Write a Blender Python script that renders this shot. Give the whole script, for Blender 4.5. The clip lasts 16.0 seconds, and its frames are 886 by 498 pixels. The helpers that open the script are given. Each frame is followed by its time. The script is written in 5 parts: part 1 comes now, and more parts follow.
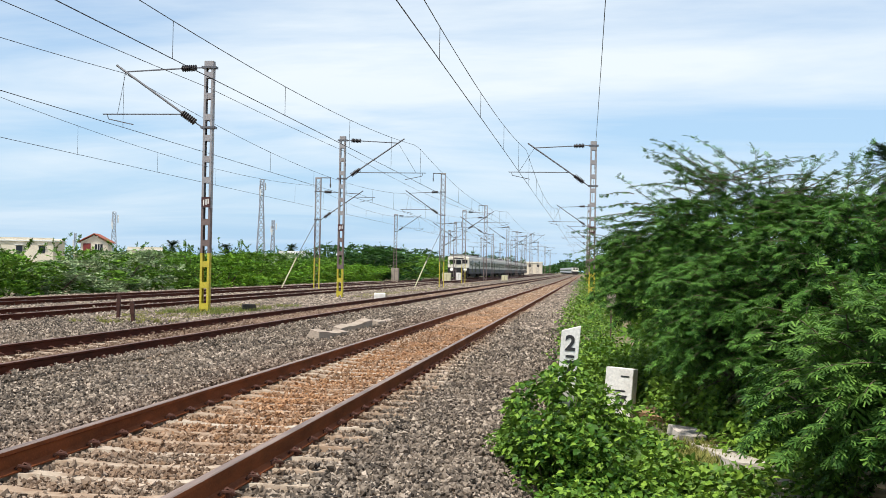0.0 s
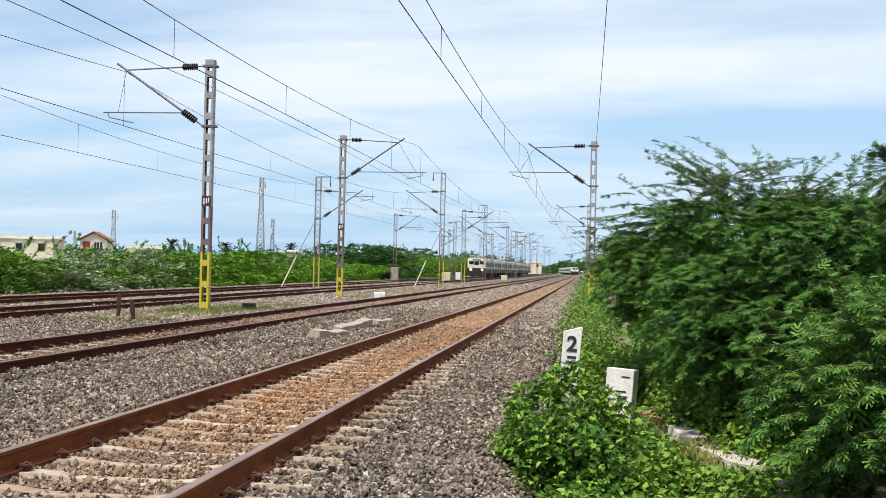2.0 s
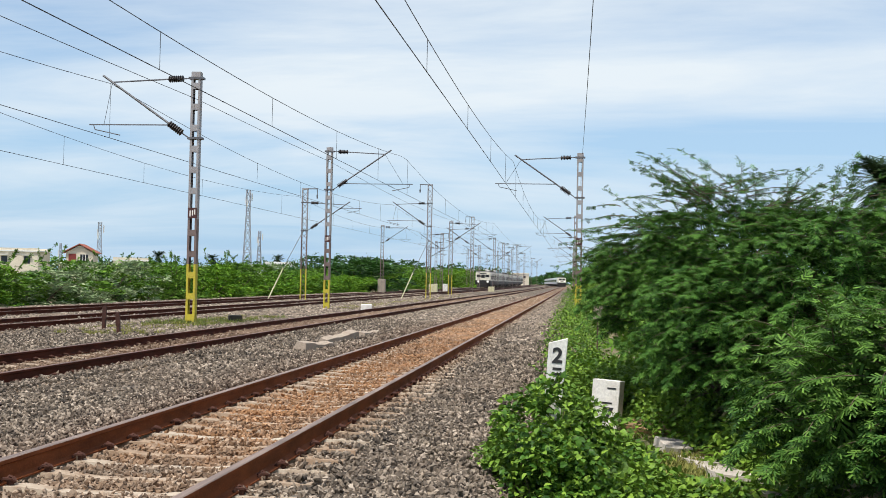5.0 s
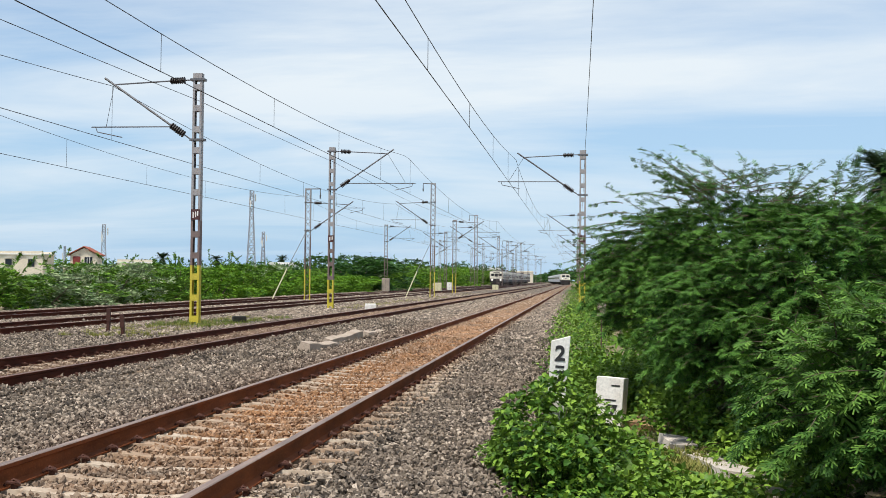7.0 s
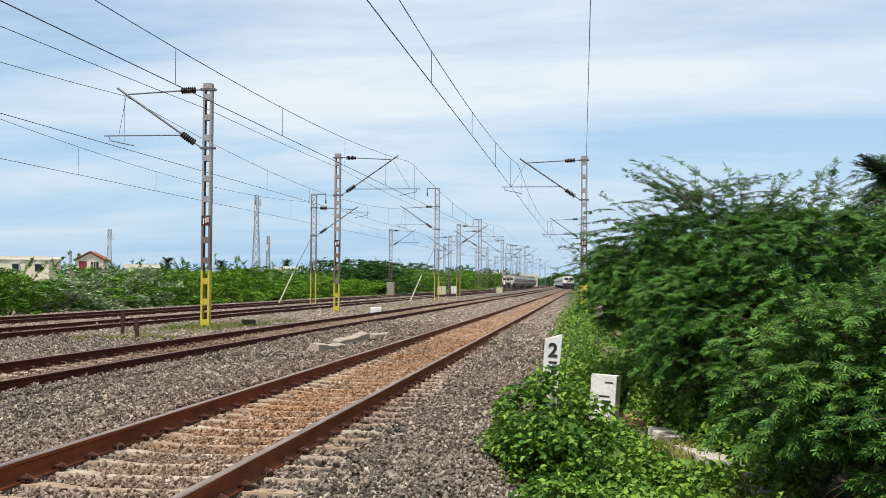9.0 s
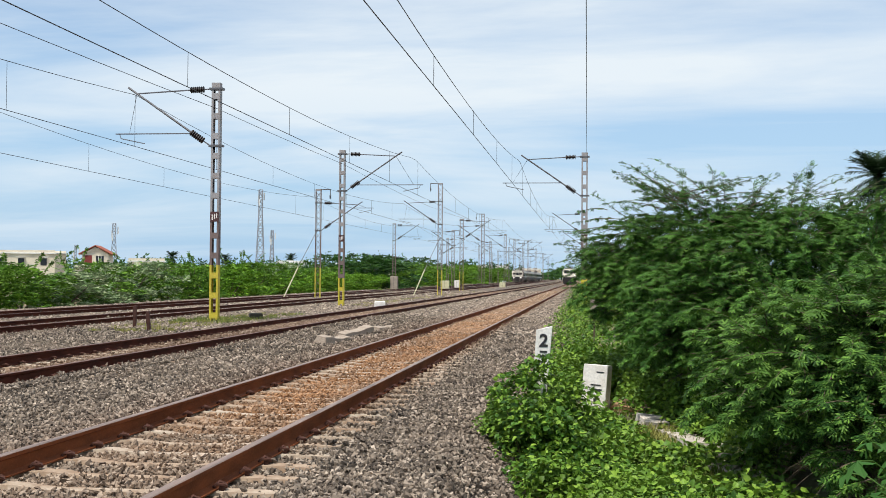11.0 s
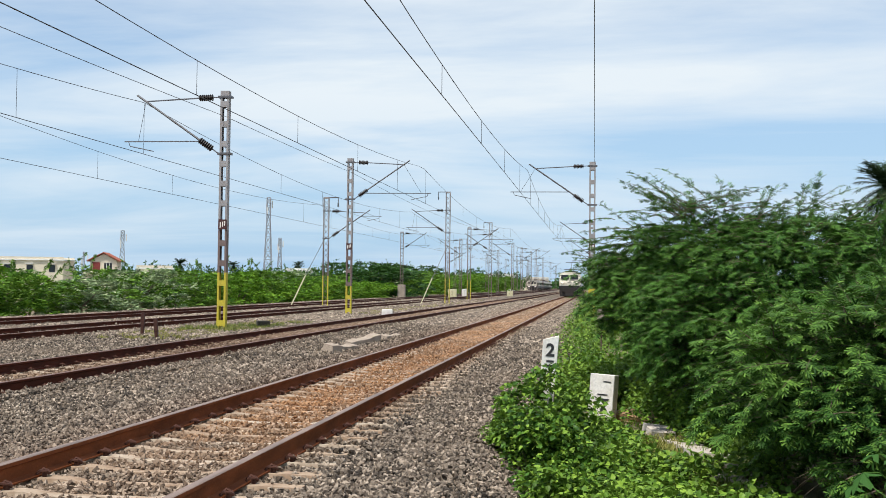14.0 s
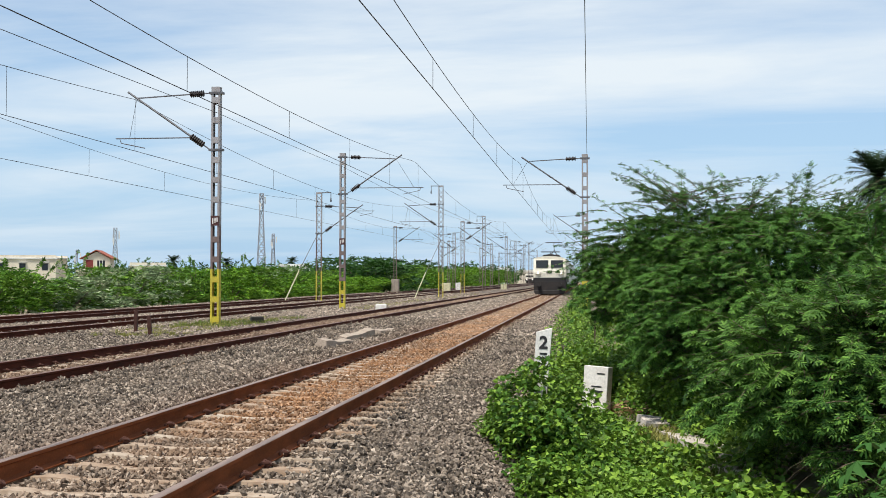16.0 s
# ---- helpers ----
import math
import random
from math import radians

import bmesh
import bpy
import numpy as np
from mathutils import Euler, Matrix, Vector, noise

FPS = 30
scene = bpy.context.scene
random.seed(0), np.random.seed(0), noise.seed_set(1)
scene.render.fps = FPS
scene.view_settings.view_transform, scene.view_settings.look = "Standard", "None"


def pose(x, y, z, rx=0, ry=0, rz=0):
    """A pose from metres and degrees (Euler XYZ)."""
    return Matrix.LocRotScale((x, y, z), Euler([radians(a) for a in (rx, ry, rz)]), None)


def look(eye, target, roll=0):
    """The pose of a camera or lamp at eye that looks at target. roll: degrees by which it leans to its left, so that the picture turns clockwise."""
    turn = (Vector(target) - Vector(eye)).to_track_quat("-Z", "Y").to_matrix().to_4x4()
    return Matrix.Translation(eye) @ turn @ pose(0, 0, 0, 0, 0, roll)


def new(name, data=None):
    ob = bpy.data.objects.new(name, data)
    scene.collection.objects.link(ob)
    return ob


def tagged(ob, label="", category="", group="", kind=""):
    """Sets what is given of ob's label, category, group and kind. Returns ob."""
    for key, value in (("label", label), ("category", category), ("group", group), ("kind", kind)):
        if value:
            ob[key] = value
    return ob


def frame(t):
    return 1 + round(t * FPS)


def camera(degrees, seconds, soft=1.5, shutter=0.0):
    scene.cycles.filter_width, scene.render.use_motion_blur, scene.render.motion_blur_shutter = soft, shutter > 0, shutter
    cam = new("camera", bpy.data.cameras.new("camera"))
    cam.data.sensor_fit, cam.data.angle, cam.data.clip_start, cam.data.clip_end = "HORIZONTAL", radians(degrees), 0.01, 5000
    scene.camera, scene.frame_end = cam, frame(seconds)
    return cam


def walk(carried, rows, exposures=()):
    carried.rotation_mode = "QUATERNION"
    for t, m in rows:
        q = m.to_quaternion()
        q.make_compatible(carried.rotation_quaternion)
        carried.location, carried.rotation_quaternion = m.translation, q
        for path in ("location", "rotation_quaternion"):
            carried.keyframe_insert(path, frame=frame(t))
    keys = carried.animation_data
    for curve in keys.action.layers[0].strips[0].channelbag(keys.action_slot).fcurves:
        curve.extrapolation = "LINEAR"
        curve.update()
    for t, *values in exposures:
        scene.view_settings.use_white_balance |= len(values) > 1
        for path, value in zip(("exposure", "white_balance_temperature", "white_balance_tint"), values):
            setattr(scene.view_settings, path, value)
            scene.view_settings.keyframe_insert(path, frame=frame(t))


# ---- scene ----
cam = camera(41.87, 16.0, soft=0.55)
# seconds, place (x right, y along the tracks, z up), yaw, pitch, roll
ROWS = [
    (0.0, -0.222, 1.382, 1.559, 7.143, 1.015, -1.057),
    (0.5, -0.247, 1.386, 1.560, 7.134, 0.684, -1.338),
    (1.0, -0.245, 1.384, 1.562, 7.233, 0.680, -1.306),
    (1.5, -0.248, 1.384, 1.562, 7.289, 0.795, -1.394),
    (2.0, -0.246, 1.382, 1.566, 7.113, 0.990, -1.291),
    (2.5, -0.243, 1.377, 1.565, 7.372, 1.594, -1.044),
    (3.0, -0.241, 1.371, 1.565, 7.392, 1.917, -1.170),
    (3.5, -0.235, 1.366, 1.567, 7.777, 1.966, -1.106),
    (4.0, -0.237, 1.365, 1.564, 7.500, 2.062, -1.286),
    (4.5, -0.231, 1.368, 1.571, 7.006, 1.949, -1.269),
    (5.0, -0.228, 1.372, 1.569, 6.480, 1.577, -1.162),
    (7.5, -0.205, 1.379, 1.574, 6.772, 1.446, -0.472),
    (8.0, -0.205, 1.383, 1.573, 6.842, 1.317, -0.476),
    (8.5, -0.202, 1.385, 1.574, 6.748, 1.381, -0.304),
    (8.7, -0.182, 1.236, 1.573, 6.814, 1.505, -0.338),
    (9.0, -0.073, 0.392, 1.571, 6.912, 1.692, -0.389),
    (9.5, 0.085, -0.569, 1.589, 6.967, 1.627, -0.415),
    (11.5, 0.094, -0.619, 1.590, 7.184, 1.368, -0.516),
    (12.0, 0.128, -0.618, 1.594, 7.310, 1.474, -1.159),
    (12.5, 0.157, -0.620, 1.592, 7.153, 1.345, -1.034),
    (13.0, 0.169, -0.625, 1.591, 7.809, 1.389, -0.941),
    (13.5, 0.146, -0.635, 1.593, 8.028, 1.622, -0.940),
    (14.0, 0.098, -0.642, 1.597, 7.456, 1.808, -0.691),
    (14.5, 0.077, -0.645, 1.590, 6.816, 1.531, -0.412),
    (15.0, 0.090, -0.639, 1.590, 6.919, 1.424, -0.725),
    (15.5, 0.100, -0.633, 1.589, 7.133, 1.471, -0.792),
    (16.0, 0.111, -0.628, 1.593, 7.152, 1.513, -0.063),
]
walk(cam, [(t, pose(x, y, z, 90 + pitch, roll, yaw)) for t, x, y, z, yaw, pitch, roll in ROWS],
     exposures=[(0.0, 0.12), (2.2, 0.12), (3.2, 0.0), (16.0, 0.0)])

# ---- world, sun ----
SUN_ELEVATION, SUN_AZIMUTH = 64.0, 208.0
world = bpy.data.worlds.new("sky")
scene.world = world
world.use_nodes = True
wt = world.node_tree
wt.nodes.clear()


def wnode(kind, **values):
    n = wt.nodes.new(kind)
    for key, value in values.items():
        n.inputs[key].default_value = value
    return n


sky = wt.nodes.new("ShaderNodeTexSky")
sky.sky_type = "NISHITA"
sky.sun_disc = False
sky.sun_elevation, sky.sun_rotation = radians(SUN_ELEVATION), radians(SUN_AZIMUTH)
sky.air_density, sky.dust_density, sky.ozone_density = 1.0, 0.4, 3.0
sky_gain = wnode("ShaderNodeMix")
sky_gain.data_type, sky_gain.blend_type = "RGBA", "MULTIPLY"
sky_gain.inputs[0].default_value = 1.0
sky_gain.inputs[7].default_value = (0.15, 0.15, 0.15, 1)
wt.links.new(sky.outputs[0], sky_gain.inputs[6])
coord = wt.nodes.new("ShaderNodeTexCoord")
split = wt.nodes.new("ShaderNodeSeparateXYZ")
wt.links.new(coord.outputs["Generated"], split.inputs[0])
# clouds lie on a plane overhead: divide the direction by its height
lift = wt.nodes.new("ShaderNodeMath")
lift.operation = "ADD"
lift.inputs[1].default_value = 0.09
wt.links.new(split.outputs[2], lift.inputs[0])
top = wt.nodes.new("ShaderNodeMath")
top.operation = "MAXIMUM"
top.inputs[1].default_value = 0.03
wt.links.new(lift.outputs[0], top.inputs[0])
plane = []
for axis in (0, 1):
    d = wt.nodes.new("ShaderNodeMath")
    d.operation = "DIVIDE"
    wt.links.new(split.outputs[axis], d.inputs[0])
    wt.links.new(top.outputs[0], d.inputs[1])
    plane.append(d)
join = wt.nodes.new("ShaderNodeCombineXYZ")
wt.links.new(plane[0].outputs[0], join.inputs[0])
wt.links.new(plane[1].outputs[0], join.inputs[1])
stretch = wt.nodes.new("ShaderNodeMapping")
stretch.inputs["Scale"].default_value = (0.55, 1.0, 1.0)
stretch.inputs["Rotation"].default_value = (0, 0, radians(-14))
stretch.inputs["Location"].default_value = (1.3, 0.4, 0)
wt.links.new(join.outputs[0], stretch.inputs[0])
clouds = wnode("ShaderNodeTexNoise", Scale=0.75, Detail=9.0, Roughness=0.56, Distortion=0.5)
wt.links.new(stretch.outputs[0], clouds.inputs["Vector"])
amount = wnode("ShaderNodeMapRange")
for i, v in ((1, 0.37), (2, 0.64), (3, 0.10), (4, 0.97)):
    amount.inputs[i].default_value = v
wt.links.new(clouds.outputs[0], amount.inputs[0])
# a clear blue haze towards the horizon, with the clouds over it
low = wnode("ShaderNodeMapRange")
for i, v in ((1, 0.0), (2, 0.30), (3, 0.92), (4, 0.0)):
    low.inputs[i].default_value = v
wt.links.new(split.outputs[2], low.inputs[0])
haze = wt.nodes.new("ShaderNodeMix")
haze.data_type = "RGBA"
haze.inputs[7].default_value = (0.36, 0.60, 0.88, 1)
wt.links.new(low.outputs[0], haze.inputs[0])
wt.links.new(sky_gain.outputs[2], haze.inputs[6])
cover = wt.nodes.new("ShaderNodeMix")
cover.data_type = "RGBA"
cover.inputs[7].default_value = (0.86, 0.94, 1.0, 1)
thin = wnode("ShaderNodeMapRange")
for i, v in ((1, 0.0), (2, 0.16), (3, 0.40), (4, 1.0)):
    thin.inputs[i].default_value = v
wt.links.new(split.outputs[2], thin.inputs[0])
veil = wt.nodes.new("ShaderNodeMath")
veil.operation = "MULTIPLY"
wt.links.new(amount.outputs[0], veil.inputs[0])
wt.links.new(thin.outputs[0], veil.inputs[1])
wt.links.new(veil.outputs[0], cover.inputs[0])
wt.links.new(haze.outputs[2], cover.inputs[6])
back = wnode("ShaderNodeBackground", Strength=0.96)
wt.links.new(cover.outputs[2], back.inputs[0])
wt.links.new(back.outputs[0], wt.nodes.new("ShaderNodeOutputWorld").inputs[0])

sun_data = bpy.data.lights.new("sun", "SUN")
sun_data.energy, sun_data.angle, sun_data.color = 5.0, radians(4), (1.0, 0.95, 0.88)
sun = new("sun", sun_data)
_az, _el = radians(SUN_AZIMUTH), radians(SUN_ELEVATION)
sun.matrix_world = look((0, 0, 30), (-30 * math.cos(_el) * math.sin(_az), -30 * math.cos(_el) * math.cos(_az), 30 - 30 * math.sin(_el)))


# ---- materials ----
class Mat:
    """A small builder of node materials."""

    def __init__(self, name, rough=0.8, metal=0.0):
        self.m = bpy.data.materials.new(name)
        self.m.use_nodes = True
        self.t = self.m.node_tree
        self.b = self.t.nodes["Principled BSDF"]
        self.b.inputs["Roughness"].default_value, self.b.inputs["Metallic"].default_value = rough, metal
        self.co = self.t.nodes.new("ShaderNodeTexCoord").outputs["Object"]

    def put(self, socket, value):
        if hasattr(value, "node"):
            self.t.links.new(value, socket)
        else:
            socket.default_value = value

    def noise(self, scale, detail=4.0, rough=0.6, stretch=None, world=False):
        n = self.t.nodes.new("ShaderNodeTexNoise")
        n.inputs["Scale"].default_value, n.inputs["Detail"].default_value, n.inputs["Roughness"].default_value = scale, detail, rough
        source = self.t.nodes.new("ShaderNodeNewGeometry").outputs["Position"] if world else self.co
        if stretch:
            mp = self.t.nodes.new("ShaderNodeMapping")
            mp.inputs["Scale"].default_value = stretch
            self.t.links.new(source, mp.inputs[0])
            source = mp.outputs[0]
        self.t.links.new(source, n.inputs["Vector"])
        return n.outputs[0]

    def cells(self, scale, feature="F1"):
        n = self.t.nodes.new("ShaderNodeTexVoronoi")
        n.feature = feature
        n.inputs["Scale"].default_value = scale
        self.t.links.new(self.co, n.inputs["Vector"])
        return n

    def span(self, value, a, b, c=0.0, d=1.0):
        n = self.t.nodes.new("ShaderNodeMapRange")
        self.put(n.inputs[0], value)
        for i, v in ((1, a), (2, b), (3, c), (4, d)):
            n.inputs[i].default_value = v
        return n.outputs[0]

    def math(self, op, a, b=0.0):
        n = self.t.nodes.new("ShaderNodeMath")
        n.operation = op
        self.put(n.inputs[0], a)
        self.put(n.inputs[1], b)
        return n.outputs[0]

    def mix(self, f, a, b, blend="MIX"):
        n = self.t.nodes.new("ShaderNodeMix")
        n.data_type, n.blend_type = "RGBA", blend
        self.put(n.inputs[0], f)
        for i, c in ((6, a), (7, b)):
            self.put(n.inputs[i], c if hasattr(c, "node") else (*c, 1))
        return n.outputs[2]

    def ramp(self, f, *stops):
        n = self.t.nodes.new("ShaderNodeValToRGB")
        self.put(n.inputs[0], f)
        while len(n.color_ramp.elements) < len(stops):
            n.color_ramp.elements.new(0.5)
        for e, (p, c) in zip(n.color_ramp.elements, stops):
            e.position, e.color = p, (*c, 1)
        return n.outputs[0]

    def island(self):
        return self.t.nodes.new("ShaderNodeNewGeometry").outputs["Random Per Island"]

    def random(self):
        return self.t.nodes.new("ShaderNodeObjectInfo").outputs["Random"]

    def axis(self, i):
        s = self.t.nodes.new("ShaderNodeSeparateXYZ")
        self.t.links.new(self.t.nodes.new("ShaderNodeNewGeometry").outputs["Position"], s.inputs[0])
        return s.outputs[i]

    def bump(self, height, strength=0.4, distance=0.02):
        n = self.t.nodes.new("ShaderNodeBump")
        n.inputs["Strength"].default_value, n.inputs["Distance"].default_value = strength, distance
        self.put(n.inputs["Height"], height)
        self.t.links.new(n.outputs[0], self.b.inputs["Normal"])
        return self

    def color(self, c):
        self.put(self.b.inputs["Base Color"], c if hasattr(c, "node") else (*c, 1))
        return self

    def set(self, name, value):
        self.put(self.b.inputs[name], value)
        return self


def worn(name, base, dark, rough=0.7, metal=0.0, scale=3.0, fine=40.0, bump=0.2, amount=0.6):
    """A base colour with large stains and a fine grain."""
    m = Mat(name, rough, metal)
    big = m.span(m.noise(scale, 5), 0.42, 0.7, 0.0, amount)
    c = m.mix(big, base, dark)
    g = m.span(m.noise(fine, 3), 0.3, 0.75, 0.78, 1.12)
    gg = m.t.nodes.new("ShaderNodeCombineColor")
    for i in range(3):
        m.t.links.new(g, gg.inputs[i])
    m.color(m.mix(1.0, c, gg.outputs[0], "MULTIPLY"))
    if bump:
        m.bump(m.noise(fine, 4), bump, 0.01)
    return m.m


def rust_zone(m):
    """Where brake and rail rust has stained the first track's ballast: between its rails, in drifts."""
    x = m.axis(0)
    inside = m.math("MULTIPLY", m.span(x, -4.55, -4.1), m.span(x, -2.85, -2.35, 1.0, 0.0))
    along = m.math("MULTIPLY", m.span(m.axis(1), 8.5, 14.0, 0.18, 1.0), m.span(m.axis(1), 20.0, 70.0, 1.0, 0.5))
    drift = m.span(m.noise(0.9, 3, 0.6, world=True), 0.3, 0.55, 0.35, 1.0)
    return m.math("MULTIPLY", m.math("MULTIPLY", inside, along), drift)


def make_ballast(stones):
    m = Mat("ballast_stone" if stones else "ballast_bed", 0.9)
    if stones:
        r = m.island()
        tone = m.ramp(r, (0.0, (0.022, 0.018, 0.014)), (0.35, (0.100, 0.083, 0.064)), (0.7, (0.195, 0.165, 0.128)), (1.0, (0.40, 0.35, 0.285)))
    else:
        # same stone toned darker: shade between the loose stones is put into the colour
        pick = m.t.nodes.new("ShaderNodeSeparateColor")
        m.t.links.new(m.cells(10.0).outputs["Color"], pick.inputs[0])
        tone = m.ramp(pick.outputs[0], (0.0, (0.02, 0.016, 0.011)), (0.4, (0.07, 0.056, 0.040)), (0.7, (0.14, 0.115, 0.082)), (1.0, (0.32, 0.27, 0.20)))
        # cell edges painted near black, as shade in the gaps between stones
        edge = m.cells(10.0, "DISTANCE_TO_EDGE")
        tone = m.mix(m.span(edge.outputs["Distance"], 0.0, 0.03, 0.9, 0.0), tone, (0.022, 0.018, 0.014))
    dust = m.span(m.noise(0.35, 5, 0.65, world=True), 0.42, 0.68, 0.0, 0.55)
    tone = m.mix(dust, tone, (0.18, 0.148, 0.115))
    bright = m.mix(m.span(m.noise(14, 2, world=True), 0.3, 0.7), (0.19, 0.085, 0.030), (0.44, 0.235, 0.095))
    stain = m.mix(0.66, tone, bright)
    tone = m.mix(rust_zone(m), tone, stain)
    side = m.math("MULTIPLY", m.span(m.axis(0), -5.9, -4.6), m.span(m.axis(0), -4.5, -4.4, 1.0, 0.0))
    tone = m.mix(m.math("MULTIPLY", side, 0.22), tone, (0.18, 0.09, 0.055))
    second = m.math("MULTIPLY", m.span(m.axis(0), -10.1, -9.7), m.span(m.axis(0), -8.1, -7.8, 1.0, 0.0))
    tone = m.mix(m.math("MULTIPLY", second, 0.5), tone, (0.17, 0.10, 0.058))
    mottle = m.span(m.noise(2.6, 4, 0.7, world=True), 0.32, 0.68, 0.80, 1.50)
    grey = m.t.nodes.new("ShaderNodeCombineColor")
    for i, warm in enumerate((1.05, 0.98, 0.93)):
        m.t.links.new(m.math("MULTIPLY", mottle, warm), grey.inputs[i])
    tone = m.mix(1.0, tone, grey.outputs[0], "MULTIPLY")
    m.color(tone)
    if stones:
        m.bump(m.noise(60, 3), 0.3, 0.006)
    else:
        m.bump(m.cells(10.0, "DISTANCE_TO_EDGE").outputs["Distance"], 1.0, 0.12)
    return m.m


def leafy(name, dark, mid, light, rough=0.55, shine=0.25, through_light=0.25, patch=0.8):
    m = Mat(name, rough)
    c = m.ramp(m.island(), (0.0, dark), (0.5, mid), (1.0, light))
    p = m.span(m.noise(patch, 3, 0.6, world=True), 0.40, 0.70, 0.0, 0.45)
    m.color(m.mix(p, c, light))
    m.set("Specular IOR Level", shine)
    t = m.t.nodes.new("ShaderNodeBsdfTranslucent")
    m.put(t.inputs[0], (*light, 1))
    mixer = m.t.nodes.new("ShaderNodeMixShader")
    mixer.inputs[0].default_value = through_light
    m.t.links.new(m.b.outputs[0], mixer.inputs[1])
    m.t.links.new(t.outputs[0], mixer.inputs[2])
    m.t.links.new(mixer.outputs[0], m.t.nodes["Material Output"].inputs[0])
    return m.m


def make_soil():
    m = Mat("soil", 0.95)
    c = m.mix(m.span(m.noise(0.5, 5, 0.65), 0.4, 0.62), (0.30, 0.21, 0.13), (0.16, 0.14, 0.08))
    c = m.mix(m.span(m.noise(0.06, 4, 0.6), 0.45, 0.6), c, (0.09, 0.13, 0.04))
    c = m.mix(m.span(m.noise(18, 4), 0.45, 0.7, 0.0, 0.5), c, (0.12, 0.085, 0.055))
    m.color(c)
    m.bump(m.noise(9, 6), 0.6, 0.05)
    return m.m


def make_rail(name, web, head):
    m = Mat(name, 0.75)
    c = m.mix(m.span(m.noise(5.0, 5, 0.65, (1, 0.25, 1)), 0.38, 0.68), web, tuple(v * 0.45 for v in web))
    c = m.mix(m.span(m.noise(60, 3), 0.5, 0.75, 0.0, 0.45), c, tuple(min(1, v * 1.6) for v in web))
    m.color(c)
    m.bump(m.noise(45, 4), 0.35, 0.004)
    m.set("Specular IOR Level", 0.15)
    h = Mat(name + "_head", 0.5, 0.25)
    hc = h.mix(h.span(h.noise(3.0, 4, 0.6, (6, 0.3, 1)), 0.4, 0.66), head, tuple(v * 0.55 for v in head))
    h.color(hc)
    h.bump(h.noise(30, 3, 0.5, (8, 0.2, 1)), 0.1, 0.002)
    return m.m, h.m


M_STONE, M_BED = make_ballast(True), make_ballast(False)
M_SOIL = make_soil()
M_RAIL, M_HEAD = make_rail("rusty_rail", (0.23, 0.066, 0.021), (0.31, 0.215, 0.165))
M_RAIL_FAR, M_HEAD_FAR = make_rail("dark_rail", (0.082, 0.018, 0.007), (0.20, 0.10, 0.065))
M_CLIP = worn("rusty_clip", (0.10, 0.035, 0.02), (0.035, 0.018, 0.013), 0.8, 0.2, 20, 120)
M_SLEEPER = Mat("sleeper_concrete", 0.9)
_c = M_SLEEPER.mix(M_SLEEPER.random(), (0.36, 0.255, 0.17), (0.52, 0.44, 0.34))
_c = M_SLEEPER.mix(M_SLEEPER.span(M_SLEEPER.noise(5, 5), 0.4, 0.7, 0, 0.8), _c, (0.20, 0.115, 0.06))
M_SLEEPER.color(_c).bump(M_SLEEPER.noise(40, 4), 0.4, 0.006)
M_SLEEPER = M_SLEEPER.m
M_STEEL = worn("galvanised_steel", (0.38, 0.36, 0.355), (0.24, 0.19, 0.17), 0.55, 0.35, 1.2, 30, 0.1)
M_STEEL_RED = worn("red_primed_steel", (0.21, 0.155, 0.14), (0.14, 0.09, 0.08), 0.65, 0.2, 1.5, 30, 0.1)
M_YELLOW = worn("yellow_paint", (0.56, 0.46, 0.035), (0.40, 0.31, 0.05), 0.6, 0.0, 3, 30, 0.1)
M_WIRE = worn("overhead_wire", (0.055, 0.05, 0.05), (0.03, 0.03, 0.03), 0.6, 0.4, 1, 10, 0)
M_TUBE = worn("bracket_tube", (0.16, 0.16, 0.17), (0.10, 0.09, 0.09), 0.5, 0.4, 2, 20, 0)
M_INSULATOR = worn("brown_porcelain", (0.022, 0.014, 0.013), (0.012, 0.008, 0.008), 0.55, 0.0, 6, 30, 0)
M_PLATE_RED = worn("dark_number_plate", (0.075, 0.022, 0.02), (0.04, 0.02, 0.02), 0.6, 0.0, 8, 40, 0)
M_WHITE = worn("whitewash", (0.80, 0.775, 0.72), (0.58, 0.53, 0.46), 0.85, 0.0, 5, 40, 0.2, 0.7)
M_BLACK = worn("black_paint", (0.02, 0.02, 0.022), (0.04, 0.04, 0.04), 0.6, 0.0, 6, 60, 0)
M_CONCRETE = worn("old_concrete", (0.36, 0.30, 0.24), (0.20, 0.165, 0.13), 0.9, 0.0, 2.5, 25, 0.5)
M_ROCK = worn("pale_rubble", (0.40, 0.35, 0.30), (0.22, 0.18, 0.145), 0.9, 0.0, 5, 30, 0.6)
M_RUSTPOST = worn("rusted_iron", (0.07, 0.024, 0.015), (0.035, 0.016, 0.012), 0.85, 0.1, 8, 60, 0.4)
M_BARK = worn("bark", (0.13, 0.095, 0.065), (0.06, 0.045, 0.035), 0.95, 0.0, 6, 40, 0.6)
M_LEAF_FEATHER = leafy("feathery_leaf", (0.006, 0.023, 0.005), (0.034, 0.105, 0.018), (0.135, 0.28, 0.046), 0.6, 0.10, 0.06)
M_LEAF_YOUNG = leafy("young_feathery_leaf", (0.007, 0.028, 0.006), (0.037, 0.104, 0.018), (0.145, 0.275, 0.045), 0.6, 0.12, 0.07)
M_LEAF_VINE = leafy("vine_leaf", (0.010, 0.036, 0.005), (0.058, 0.148, 0.016), (0.235, 0.37, 0.045), 0.5, 0.2, 0.12)
M_LEAF_GRASS = leafy("grass_blade", (0.05, 0.10, 0.012), (0.10, 0.16, 0.025), (0.19, 0.21, 0.05), 0.6, 0.2, 0.3)
